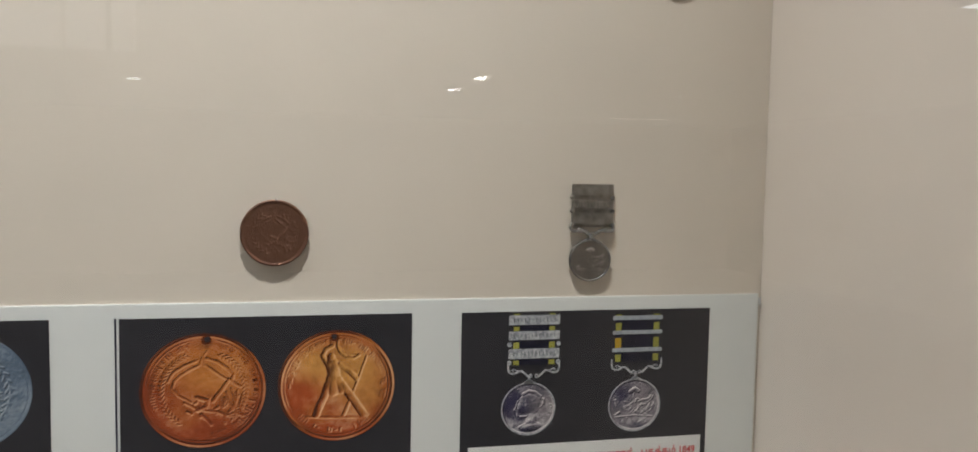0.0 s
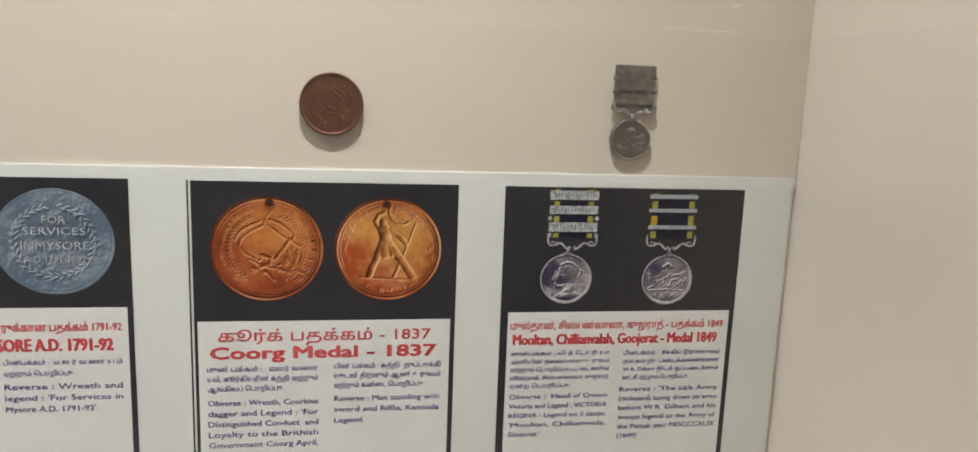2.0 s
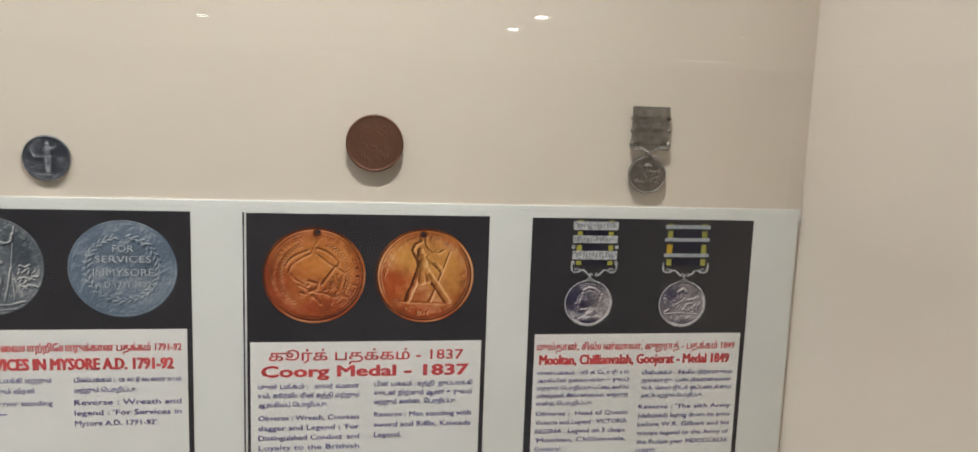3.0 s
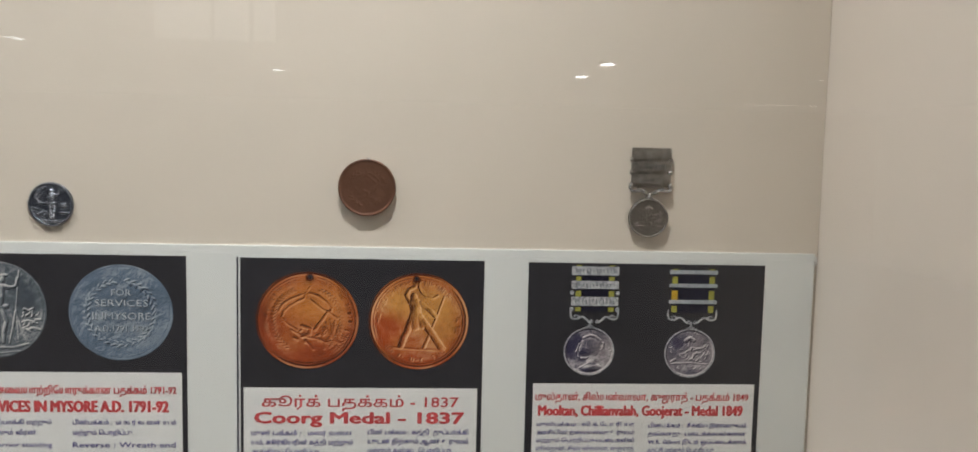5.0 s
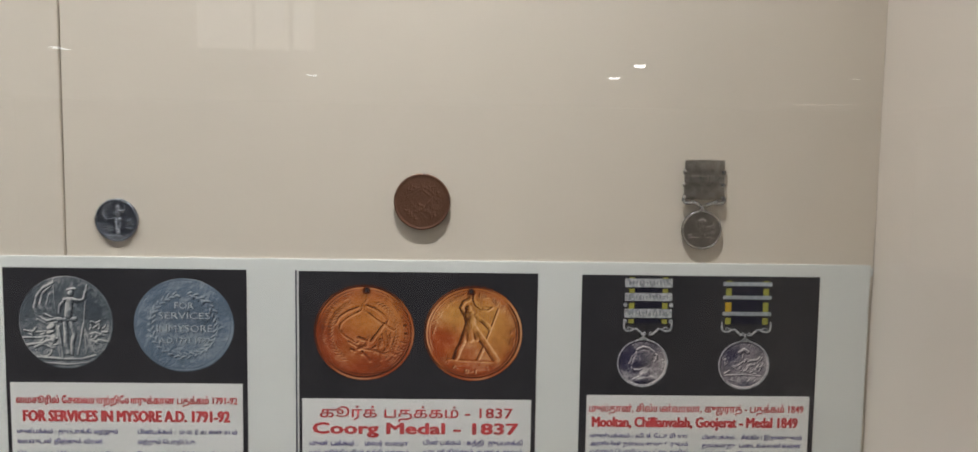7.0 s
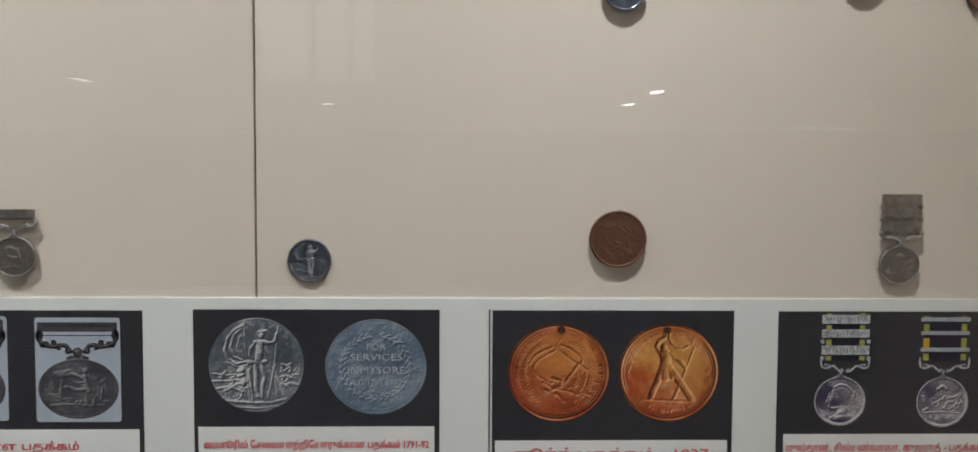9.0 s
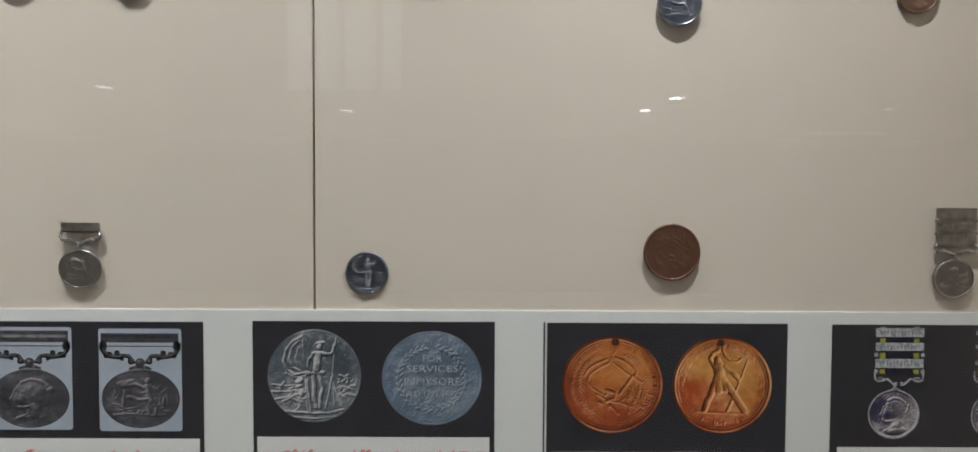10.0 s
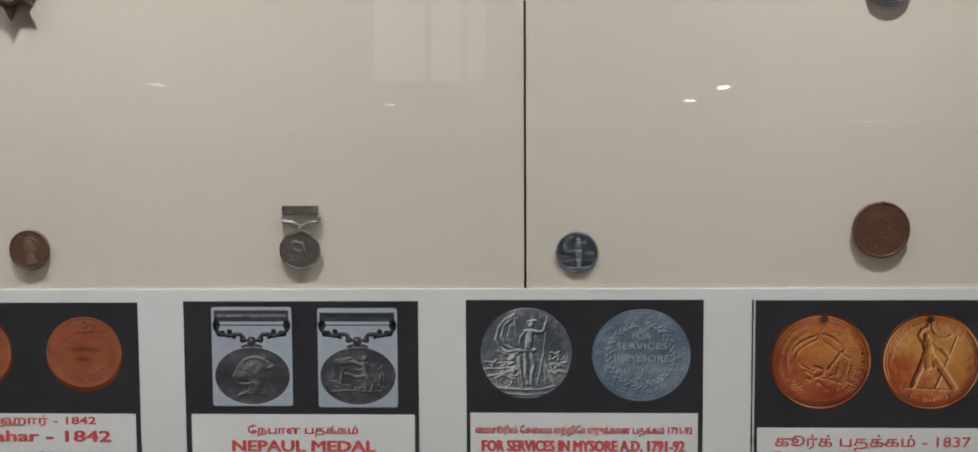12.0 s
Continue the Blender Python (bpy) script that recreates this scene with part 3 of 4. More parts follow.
DAGGERS = [([(-0.05, 0.46), (-0.20, 0.38), (-0.36, 0.28), (-0.46, 0.18), (-0.49, 0.06), (-0.40, -0.07), (-0.20, -0.20)], 0.05), ([(-0.10, 0.53), (-0.30, 0.45), (-0.48, 0.33), (-0.56, 0.18)], 0.05),
           ([(0.02, 0.46), (0.14, 0.36), (0.26, 0.26), (0.36, 0.19)], 0.05), ([(0.05, 0.56), (0.22, 0.50), (0.38, 0.38), (0.47, 0.26), (0.45, 0.15)], 0.06), ([(0.40, 0.18), (0.30, 0.02), (0.22, -0.08), (0.15, -0.19)], 0.07),
           ([(0.42, 0.18), (0.51, 0.10), (0.59, 0.05)], 0.06), ([(-0.05, 0.72), (0.0, 0.58), (0.02, 0.44)], 0.05), ([(0.06, 0.70), (-0.02, 0.58), (-0.06, 0.46)], 0.05), ([(-0.30, -0.20), (-0.14, -0.30), (0.06, -0.36), (0.22, -0.38), (0.33, -0.44), (0.34, -0.58)], 0.055),
           ([(-0.10, -0.12), (0.06, -0.18), (0.04, -0.28), (-0.10, -0.34)], 0.08), ([(-0.04, -0.42), (0.04, -0.50), (0.12, -0.60)], 0.06), ([(0.36, -0.04), (0.40, -0.18), (0.46, -0.34)], 0.04), ([(0.54, -0.02), (0.52, -0.20), (0.46, -0.36)], 0.04),
           ([(0.44, 0.02), (0.48, -0.14), (0.52, -0.40)], 0.04), ([(0.62, -0.10), (0.58, -0.26), (0.60, -0.40)], 0.04)] + clutter(8, 12, -0.2, 0.2, -0.5, -0.14, 0.12) + clutter(9, 12, 0.3, 0.66, -0.5, 0.0, 0.12)
STANDING = [(p, w * 0.80) for p, w in [([(-0.02, 0.48), (0.12, 0.50), (0.24, 0.46)], 0.11), ([(0.08, 0.46), (0.07, 0.32), (0.05, 0.14)], 0.20), ([(-0.16, 0.06), (0.02, 0.05), (0.19, 0.07)], 0.12), ([(-0.02, 0.0), (0.0, -0.22), (-0.01, -0.42), (0.04, -0.66)], 0.12),
            ([(0.10, 0.0), (0.18, -0.24), (0.13, -0.44), (0.11, -0.68)], 0.11), ([(0.22, 0.47), (0.34, 0.47), (0.40, 0.52), (0.43, 0.66)], 0.08), ([(-0.02, 0.46), (-0.12, 0.36), (-0.14, 0.20), (-0.08, 0.12)], 0.08), ([(0.0, -0.68), (0.10, -0.70)], 0.07), ([(0.04, 0.34), (0.14, 0.24)], 0.05)]]
STAFFS = [([(-0.25, 0.92), (-0.22, 0.30), (-0.14, -0.78)], 0.034), ([(0.46, 0.80), (0.41, 0.30), (0.37, -0.12)], 0.03), ([(0.38, -0.02), (0.46, -0.34), (0.58, -0.66)], 0.05), ([(0.37, -0.04), (0.31, -0.38), (0.23, -0.70)], 0.05),
          ([(0.39, -0.10), (0.41, -0.40), (0.42, -0.68)], 0.03), ([(-0.16, -0.10), (-0.12, -0.40), (-0.08, -0.76)], 0.06)]
FLAG = [([(-0.27, 0.84), (-0.46, 0.74), (-0.60, 0.56), (-0.66, 0.30), (-0.58, 0.12), (-0.42, 0.02), (-0.16, 0.08)], 0.07), ([(-0.30, 0.78), (-0.48, 0.62), (-0.54, 0.38), (-0.46, 0.18), (-0.30, 0.10)], 0.05), ([(-0.60, 0.06), (-0.40, -0.04), (-0.18, 0.0)], 0.05),
        ([(-0.34, 0.60), (-0.40, 0.40), (-0.34, 0.22)], 0.04)]
GROUND = [([(-0.90, -0.18), (-0.66, -0.22), (-0.42, -0.20)], 0.04), ([(-0.92, -0.34), (-0.62, -0.34), (-0.34, -0.30)], 0.05), ([(-0.84, -0.50), (-0.56, -0.46), (-0.28, -0.56)], 0.06), (arc(-0.48, -0.60, 0.17, 0.15, 0, 360, 14), 0.035), ([(-0.66, -0.54), (-0.40, -0.40), (-0.22, -0.36)], 0.07),
          ([(-0.62, -0.76), (-0.10, -0.80), (0.30, -0.80), (0.60, -0.72)], 0.06), ([(0.60, -0.44), (0.72, -0.38), (0.86, -0.42)], 0.05), ([(0.54, 0.02), (0.63, -0.02), (0.72, 0.03)], 0.05), ([(0.50, -0.26), (0.62, -0.22), (0.80, -0.28)], 0.04), ([(-0.50, -0.88), (0.0, -0.92), (0.44, -0.87)], 0.04)] \
    + clutter(21, 30, -0.85, -0.3, -0.8, -0.2, 0.13) + clutter(22, 26, 0.5, 0.85, -0.7, -0.1, 0.12)
PENNANTS = [(-0.32, -0.10, 0.10, 0.07, 0.6), (-0.34, -0.22, 0.08, 0.05, 0.2), (-0.28, -0.36, 0.06, 0.10, 0.2)]
PROFILE = [([(-0.20, 0.56), (0.02, 0.66), (0.26, 0.60), (0.44, 0.44)], 0.13), ([(-0.12, 0.44), (0.12, 0.46), (0.36, 0.34)], 0.06), ([(-0.06, 0.30), (0.14, 0.34), (0.32, 0.24)], 0.05), ([(-0.40, 0.30), (-0.46, 0.06), (-0.52, -0.02), (-0.42, -0.10), (-0.40, -0.24), (-0.28, -0.32)], 0.06),
           ([(-0.28, -0.30), (-0.10, -0.30), (0.06, -0.20)], 0.10), ([(-0.02, -0.34), (-0.06, -0.54), (-0.34, -0.68)], 0.08), ([(0.22, -0.24), (0.24, -0.46), (0.34, -0.64)], 0.08), ([(-0.34, -0.70), (0.0, -0.62), (0.34, -0.66)], 0.07),
           ([(0.42, 0.40), (0.56, 0.34), (0.56, 0.18)], 0.10), ([(0.30, 0.12), (0.42, 0.04), (0.50, 0.10)], 0.06), ([(-0.34, 0.34), (-0.24, 0.46), (-0.16, 0.40)], 0.05)] + clutter(41, 12, 0.0, 0.45, 0.1, 0.5, 0.10)
CROWD = clutter(3, 46, -0.75, 0.72, -0.38, 0.22, 0.20) + [([(-0.70, -0.44), (0.0, -0.40), (0.70, -0.46)], 0.06), ([(-0.06, 0.28), (-0.02, 0.50)], 0.06), ([(-0.16, 0.52), (0.0, 0.62), (0.14, 0.52)], 0.16)] + clutter(5, 10, -0.5, 0.5, -0.72, -0.5, 0.12)
SEATED = [(p, w * 0.8) for p, w in [([(-0.44, 0.44), (-0.16, 0.52), (0.10, 0.36)], 0.16), ([(-0.40, 0.36), (-0.44, 0.0), (-0.46, -0.30)], 0.06), ([(0.16, 0.44), (0.22, 0.16), (0.28, -0.10)], 0.18), ([(-0.30, 0.06), (-0.06, -0.04), (0.20, 0.0)], 0.16),
          ([(0.26, -0.10), (0.40, -0.30), (0.40, -0.56)], 0.12), ([(0.40, 0.36), (0.62, 0.06), (0.58, -0.34)], 0.10), ([(-0.70, -0.56), (-0.20, -0.52), (0.30, -0.58), (0.66, -0.54)], 0.07), ([(-0.64, -0.20), (-0.40, -0.36), (-0.10, -0.30)], 0.08)]] + [([(-0.72, 0.10), (-0.66, -0.14), (-0.54, -0.30)], 0.04), ([(-0.62, 0.50), (-0.42, 0.62), (-0.22, 0.50)], 0.05), ([(0.52, 0.48), (0.68, 0.20), (0.72, -0.16)], 0.05), ([(0.46, 0.40), (0.52, 0.10), (0.50, -0.20)], 0.05)] + clutter(31, 26, -0.7, 0.65, -0.62, 0.4, 0.16)

rng = random.Random(7)


# the card of the copper medal
co = info_card(-0.140, 0.0705, 1.4905, "black printed card showing two copper medal photographs", (-0.1345, 0.0665, 1.3780), fine_edge=True)
RING = [(arc(0, 0, 0.895, 0.895, 0, 360, 48), 0.022), (arc(0, 0, 0.955, 0.955, 0, 360, 48), 0.03)]
d = print_disc(co, -0.0805, 1.4370, 0.0435, 0.0420, M_COPPER_A, "copper medal photograph with wreath and daggers",
               DAGGERS + legend(200, 80, 0.81, 36, rng, 0.10) + legend(-15, -80, 0.81, 20, rng, 0.10) + RING + [(arc(0, 0, 0.68, 0.66, 112, 232, 14), 0.02), (arc(0, 0, 0.68, 0.66, 68, -46, 14), 0.02)],
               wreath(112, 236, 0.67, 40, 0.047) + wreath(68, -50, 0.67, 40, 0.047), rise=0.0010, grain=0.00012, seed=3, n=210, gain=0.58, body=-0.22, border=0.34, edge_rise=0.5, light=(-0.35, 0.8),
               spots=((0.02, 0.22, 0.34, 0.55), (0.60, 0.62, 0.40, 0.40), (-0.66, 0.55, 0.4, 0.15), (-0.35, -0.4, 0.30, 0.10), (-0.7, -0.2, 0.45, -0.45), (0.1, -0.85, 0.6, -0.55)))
shapes(d, "hole_rim", M_COPPER_DARK, 10, (), [(0.05, 0.87, 0.085, 0.075, 0)], at=(-0.0805, 1.4370), size=0.0430)
shapes(d, "hole", M_BLACK, 12, (), [(0.06, 0.88, 0.048, 0.046, 0)], at=(-0.0805, 1.4370), size=0.0430)
ring_words(d, "TO THE BRITISH", -0.0805, 1.4370, 0.0435 * 0.80, 0.0420 * 0.80, 64, -12, 0.0036, M_COPPER_DARK, layer(11))
d = print_disc(co, 0.0145, 1.4370, 0.0430, 0.0420, M_COPPER_B, "golden copper medal photograph with a plain figure shape",
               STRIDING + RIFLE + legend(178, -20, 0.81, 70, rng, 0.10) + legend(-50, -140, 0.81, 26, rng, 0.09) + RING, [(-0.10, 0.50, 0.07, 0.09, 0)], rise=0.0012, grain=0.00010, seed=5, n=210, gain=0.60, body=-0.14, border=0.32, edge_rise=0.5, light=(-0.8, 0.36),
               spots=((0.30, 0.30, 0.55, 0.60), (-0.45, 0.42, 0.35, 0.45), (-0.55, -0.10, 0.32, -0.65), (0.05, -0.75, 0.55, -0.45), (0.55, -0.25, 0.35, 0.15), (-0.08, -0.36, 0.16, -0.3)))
shapes(d, "hole_rim", M_COPPER_DARK, 10, (), [(-0.05, 0.87, 0.085, 0.070, 0)], at=(0.0145, 1.4370), size=0.0425)
shapes(d, "hole", M_BLACK, 12, (), [(-0.05, 0.88, 0.046, 0.042, 0)], at=(0.0145, 1.4370), size=0.0425)
L = layer(2)
lettering("கூர்க் பதக்கம் - 1837", -0.119, 0.0505, 1.3615, 0.0088, M_RED, co, L, 0.008)
lettering("Coorg Medal - 1837", -0.125, 0.055, 1.3468, 0.0098, M_RED, co, L, 0.085)
for i, s in enumerate(("முன் பக்கம் :   மலர் வளை", "யம், கூர்கியரின் கத்தி மற்றும்", "ஆங்கிலப் பொறிப்பு.")):
    lettering(s, -0.128, -0.041 - (0.028 if i == 2 else 0), 1.3360 - 0.0083 * i, 0.0040, M_INK, co, L, 0.02)
for i, s in enumerate(("Obverse : Wreath, Coorkies", "dagger and Legend : 'For", "Distinguished Conduct  and", "Loyalty to the Brithish", "Government Coorg April,", "1837'.")):
    lettering(s, -0.128, -0.041 - (0.07 if i == 5 else 0), 1.3070 - 0.0091 * i, 0.0047, M_INK, co, L, 0.026)
for i, s in enumerate(("பின் பக்கம் : கத்தி  துப்பாக்கி", "யுடன் நிற்கும் ஆண் உருவம்", "மற்றும் கன்னட பொறிப்பு.")):
    lettering(s, -0.028, 0.0595 - (0.014 if i == 2 else 0), 1.3370 - 0.0083 * i, 0.0040, M_INK, co, L, 0.02)
for i, s in enumerate(("Reverse : Man standing with", "sword and Riffle, Kannada", "Legend.")):
    lettering(s, -0.028, 0.0590 - (0.0625 if i == 2 else 0), 1.3085 - 0.0095 * i, 0.0047, M_INK, co, L, 0.026)


def printed_clasp_medal(t, cx, cz, r, bars, half, bright, back, label, design, yellow, heads=()):
    """A photograph of a silver medal on its ribbon, with three clasps and a scrolled bar."""
    d = print_disc(t, cx, cz, r, r * 0.96, M_VIOLET, label, design + legend(160, -20 if bright else 20, 0.84, 26, rng, 0.09), heads, rise=0.0011, grain=0.00012, seed=11 if bright else 13, n=130, gain=0.62,
                   spots=((-0.6, 0.2, 0.7, -0.75), (-0.2, -0.7, 0.4, -0.5), (0.6, 0.0, 0.6, 0.5)) if bright else ((-0.5, 0.4, 0.5, -0.5), (0.3, 0.5, 0.4, 0.35), (0.2, -0.2, 0.5, 0.25), (0.0, -0.7, 0.4, -0.3)))
    bm = bmesh.new()
    ring(bm, cx, cz, r * 1.01, r * 0.97, 0.0010, layer(1), THIN, 56)
    part("rim", bm, M_CHROME_PRINT, d)
    mid = (yellow[0] + yellow[1]) / 2
    bm = bmesh.new()
    slab(bm, rect(yellow[0], yellow[1], 1.4475, bars[0][1] - 0.001), layer(0), THIN)
    part("ribbon", bm, M_RIBBON, d)
    feet = [top for _, top in bars[1:]] + [1.4475]
    strips = [(z, z + 0.74 * (bar[0] - z)) for z, bar in zip(feet, bars)] + [(bars[0][1] - 0.001, bars[0][1] + 0.0012)]
    for a, b in ((yellow[0], yellow[0] + 0.0048), (yellow[1] - 0.0048, yellow[1])):
        for z0, z1 in strips:
            bm = bmesh.new()
            slab(bm, rect(a, b, z0, z1), layer(1), THIN)
            part("ribbon_edge", bm, M_YELLOW, d, "yellow ribbon edge")
    if back:
        bm = bmesh.new()
        slab(bm, rect(yellow[0] - 0.0003, yellow[0] + 0.0050, 1.4586, 1.4668), layer(2), THIN)
        part("ribbon_patch", bm, M_AMBER, d, "amber patch on the ribbon edge")
    for z0, z1 in bars:
        bm = bmesh.new()
        slab(bm, rect(mid - half, mid + half, z0, z1, 0.0006), layer(3), THIN)
        clasp = part("clasp", bm, M_CHROME_PRINT if bright else M_SILVER_LIGHT, d)
        if bright:
            worn = [([(mid - half * 0.8 + i * half * 1.6 / 11, z0 + 0.0022), (mid - half * 0.8 + i * half * 1.6 / 11, z1 - 0.0022)], 0.0012 if i % 3 else 0.0020) for i in range(12)]
            shapes(clasp, "legend", M_CLASP_WORD, 4, worn)
    for s in (-1, 1):
        pts = [(mid + s * half * q, z) for q, z in ((1.0, 1.4500), (1.01, 1.4455), (0.97, 1.4420), (0.86, 1.4408), (0.72, 1.4410), (0.58, 1.4426), (0.46, 1.4428), (0.34, 1.4405), (0.22, 1.4382), (0.06, 1.4374))]
        curl = [(mid + s * half * q, z) for q, z in ((0.58, 1.4424), (0.70, 1.4436), (0.80, 1.4444), (0.86, 1.4434), (0.80, 1.4426))]
        shapes(d, "scroll", M_CHROME_PRINT, 3, [(pts, 0.0017), (curl, 0.0011), ([(mid + s * half * 0.22, 1.4384), (mid + s * half * 0.12, 1.4400), (mid + s * half * 0.05, 1.4386)], 0.0013)])
        if bright:
            shapes(d, "rosette", M_CHROME_PRINT, 4, (), [(mid + s * half * 0.97, z, 0.0019, 0.0019, 0) for z in (1.4640, 1.4495)])
    shapes(d, "claw", M_CHROME_PRINT, 4, [([(cx - 0.004, cz + r * 0.95), (cx, cz + r * 1.06), (cx + 0.004, cz + r * 0.95)], 0.0024), ([(cx, cz + r * 0.96), (cx, 1.4392)], 0.0036), ([(cx - 0.006, cz + r * 0.93), (cx, cz + r), (cx + 0.006, cz + r * 0.93)], 0.0016)])


# the card of the silver medal with three clasps
mo = info_card(0.109, 0.3185, 1.4900, "black printed card showing two silver medals with yellow-edged ribbons", (0.1155, 0.3140, 1.3830))
printed_clasp_medal(mo, 0.1640, 1.4120, 0.0222, ((1.4795, 1.4872), (1.4675, 1.4745), (1.4525, 1.4605)), 0.0208, True, False, "silver medal photograph with a plain profile shape", PROFILE, (0.1505, 0.1845), [(0.04, 0.18, 0.38, 0.44, 0.3), (-0.24, 0.04, 0.16, 0.22, 0.4), (0.10, -0.42, 0.20, 0.32, 0), (0.10, -0.68, 0.42, 0.16, 0.1)])
printed_clasp_medal(mo, 0.2540, 1.4110, 0.0226, ((1.4815, 1.4850), (1.4698, 1.4730), (1.4553, 1.4586)), 0.0215, False, True, "silver medal photograph with a crowded scene", CROWD, (0.2358, 0.2735))
lettering("முல்தான், சில்யன்வாலா, குஜராத் - பதக்கம் 1849", 0.118, 0.3090, 1.3682, 0.0062, M_RED, mo, L, 0.022)
lettering("Mooltan, Chillianvalah, Goojerat - Medal 1849", 0.121, 0.3040, 1.3545, 0.0090, M_RED, mo, L, 0.07)
for i, s in enumerate(("முன்பக்கம் : வி க் டோ ரி யா", "அரசியின் தலையளவு உருவம்", "மற்றும் பொறிப்பு பட்டைகளில்", "மூல்தான், சில்யன்வாலா, குஜராத்", "என்ற பொறிப்பு.")):
    lettering(s, 0.1195, 0.2070 - (0.034 if i == 4 else 0), 1.3448 - 0.0073 * i, 0.0034, M_INK, mo, L, 0.02)
for i, s in enumerate(("Obverse :  Head of Queen", "Victoria and Legend : VICTORIA", "REGINA : Legend on 3 clasps.", "'Mooltan, Chillianwala,", "Goojerat.'.")):
    lettering(s, 0.1195, 0.2070 - (0.058 if i == 4 else 0), 1.3055 - 0.0086 * i, 0.0043, M_INK, mo, L, 0.026)
for i, s in enumerate(("பின்பக்கம் :  சீக்கிய இராணுவம்", "தங்களது  படைக்கலன்களை", "W.R. Gilbert இடம் ஒப்படைக்கும்", "காட்சி மற்றும் பொறிப்பு.")):
    lettering(s, 0.2195, 0.3085 - (0.028 if i == 3 else 0), 1.3437 - 0.0075 * i, 0.0035, M_INK, mo, L, 0.02)
for i, s in enumerate(("Reverse : 'The sikh Army", "(defeated) laying down its arms", "before W.R. Gilbert and his", "troops legend to the Army of", "the Punjab year MDCCCXLIX", "(1849)'")):
    lettering(s, 0.2180, 0.3095 - (0.072 if i == 5 else 0), 1.3100 - 0.0087 * i, 0.0043, M_INK, mo, L, 0.026)

# the card of the blue-grey silver medal
my = info_card(-0.390, -0.182, 1.4910, "black printed card showing two blue-grey silver medal photographs", (-0.3867, -0.1862, 1.3905))
print_disc(my, -0.3370, 1.4435, 0.0402, 0.0405, M_SILVER_A, "steel-grey medal photograph with a plain standing shape",
           STANDING + STAFFS + FLAG + GROUND, [(0.12, 0.63, 0.06, 0.08, 0), (0.13, 0.71, 0.11, 0.035, 0.1)] + PENNANTS, rise=0.0013, grain=0.00012, seed=17, rough_field=0.00022, n=210, gain=0.62, body=0.20, rim=0.03, edge_rise=0.1,
           spots=((0.1, 0.2, 0.3, 0.5), (-0.4, -0.5, 0.4, 0.25), (0.5, 0.6, 0.4, -0.3), (-0.3, 0.8, 0.3, -0.3)))
d = print_disc(my, -0.2360, 1.4420, 0.0430, 0.0410, M_SILVER_B, "blue-grey medal photograph with raised wreath and words",
               [(arc(0, -0.02, 0.68, 0.66, 100, 440, 30), 0.03)], wreath(100, 440, 0.66, 64, 0.062), rise=0.0009, grain=0.00009, seed=19, rough_field=0.00030, n=190, base=11.0, gain=0.60, body=0.14, rim=0.03, edge_rise=0.1, spots=((0.0, 0.0, 0.6, 0.3),))
for s, w, z, h in (("FOR", 0.0165, 1.4566, 0.0056), ("SERVICES", 0.0440, 1.4476, 0.0058), ("INMYSORE", 0.0480, 1.4362, 0.0062), ("A.D.1791 1792", 0.0440, 1.4262, 0.0050)):
    # dark offset copy: the raised letters' shade, put into the print
    lettering(s, -0.2355 - w / 2 + 0.0004, -0.2355 + w / 2 + 0.0004, z - 0.0004, h, M_SILVER_WORD_DARK, d, layer(3), 0.02, "struck_word_shade")
    lettering(s, -0.2355 - w / 2, -0.2355 + w / 2, z, h, M_SILVER_WORD, d, layer(4), 0.012, "struck_word")
lettering("மைசூரில் சேவையாற்றியோருக்கான பதக்கம் 1791-92", -0.382, -0.191, 1.3722, 0.0060, M_RED, my, L, 0.035)
lettering("FOR SERVICES IN MYSORE A.D. 1791-92", -0.376, -0.198, 1.3562, 0.0096, M_RED, my, L, 0.08)
for i, s in enumerate(("முன்பக்கம் : துப்பாக்கி மற்றும்", "வாளுடன் நிற்கும் வீரன்.")):
    lettering(s, -0.382, -0.295 - (0.012 if i else 0), 1.3452 - 0.009 * i, 0.0038, M_INK, my, L, 0.02)
lettering("Obverse :  Warrior standing", -0.382, -0.295, 1.3252, 0.0046, M_INK, my, L, 0.012)
shapes(my, "print_bar", M_INK, 2, [([(-0.382, 1.3180), (-0.352, 1.3180)], 0.0022), ([(-0.349, 1.3180), (-0.331, 1.3180)], 0.0022)])
for i, s in enumerate(("பின்பக்கம் :  ம ல ர் வ ளை ய ம்", "மற்றும் பொறிப்பு.")):
    lettering(s, -0.2775, -0.1915 - (0.036 if i else 0), 1.3452 - 0.009 * i, 0.0038, M_INK, my, L, 0.02)
for i, s in enumerate(("Reverse : Wreath and", "legend : 'For Services in", "Mysore A.D. 1791-92'.")):
    lettering(s, -0.2780, -0.1920 - (0.019 if i == 2 else 0), 1.3250 - 0.0092 * i, 0.0047, M_INK, my, L, 0.026)

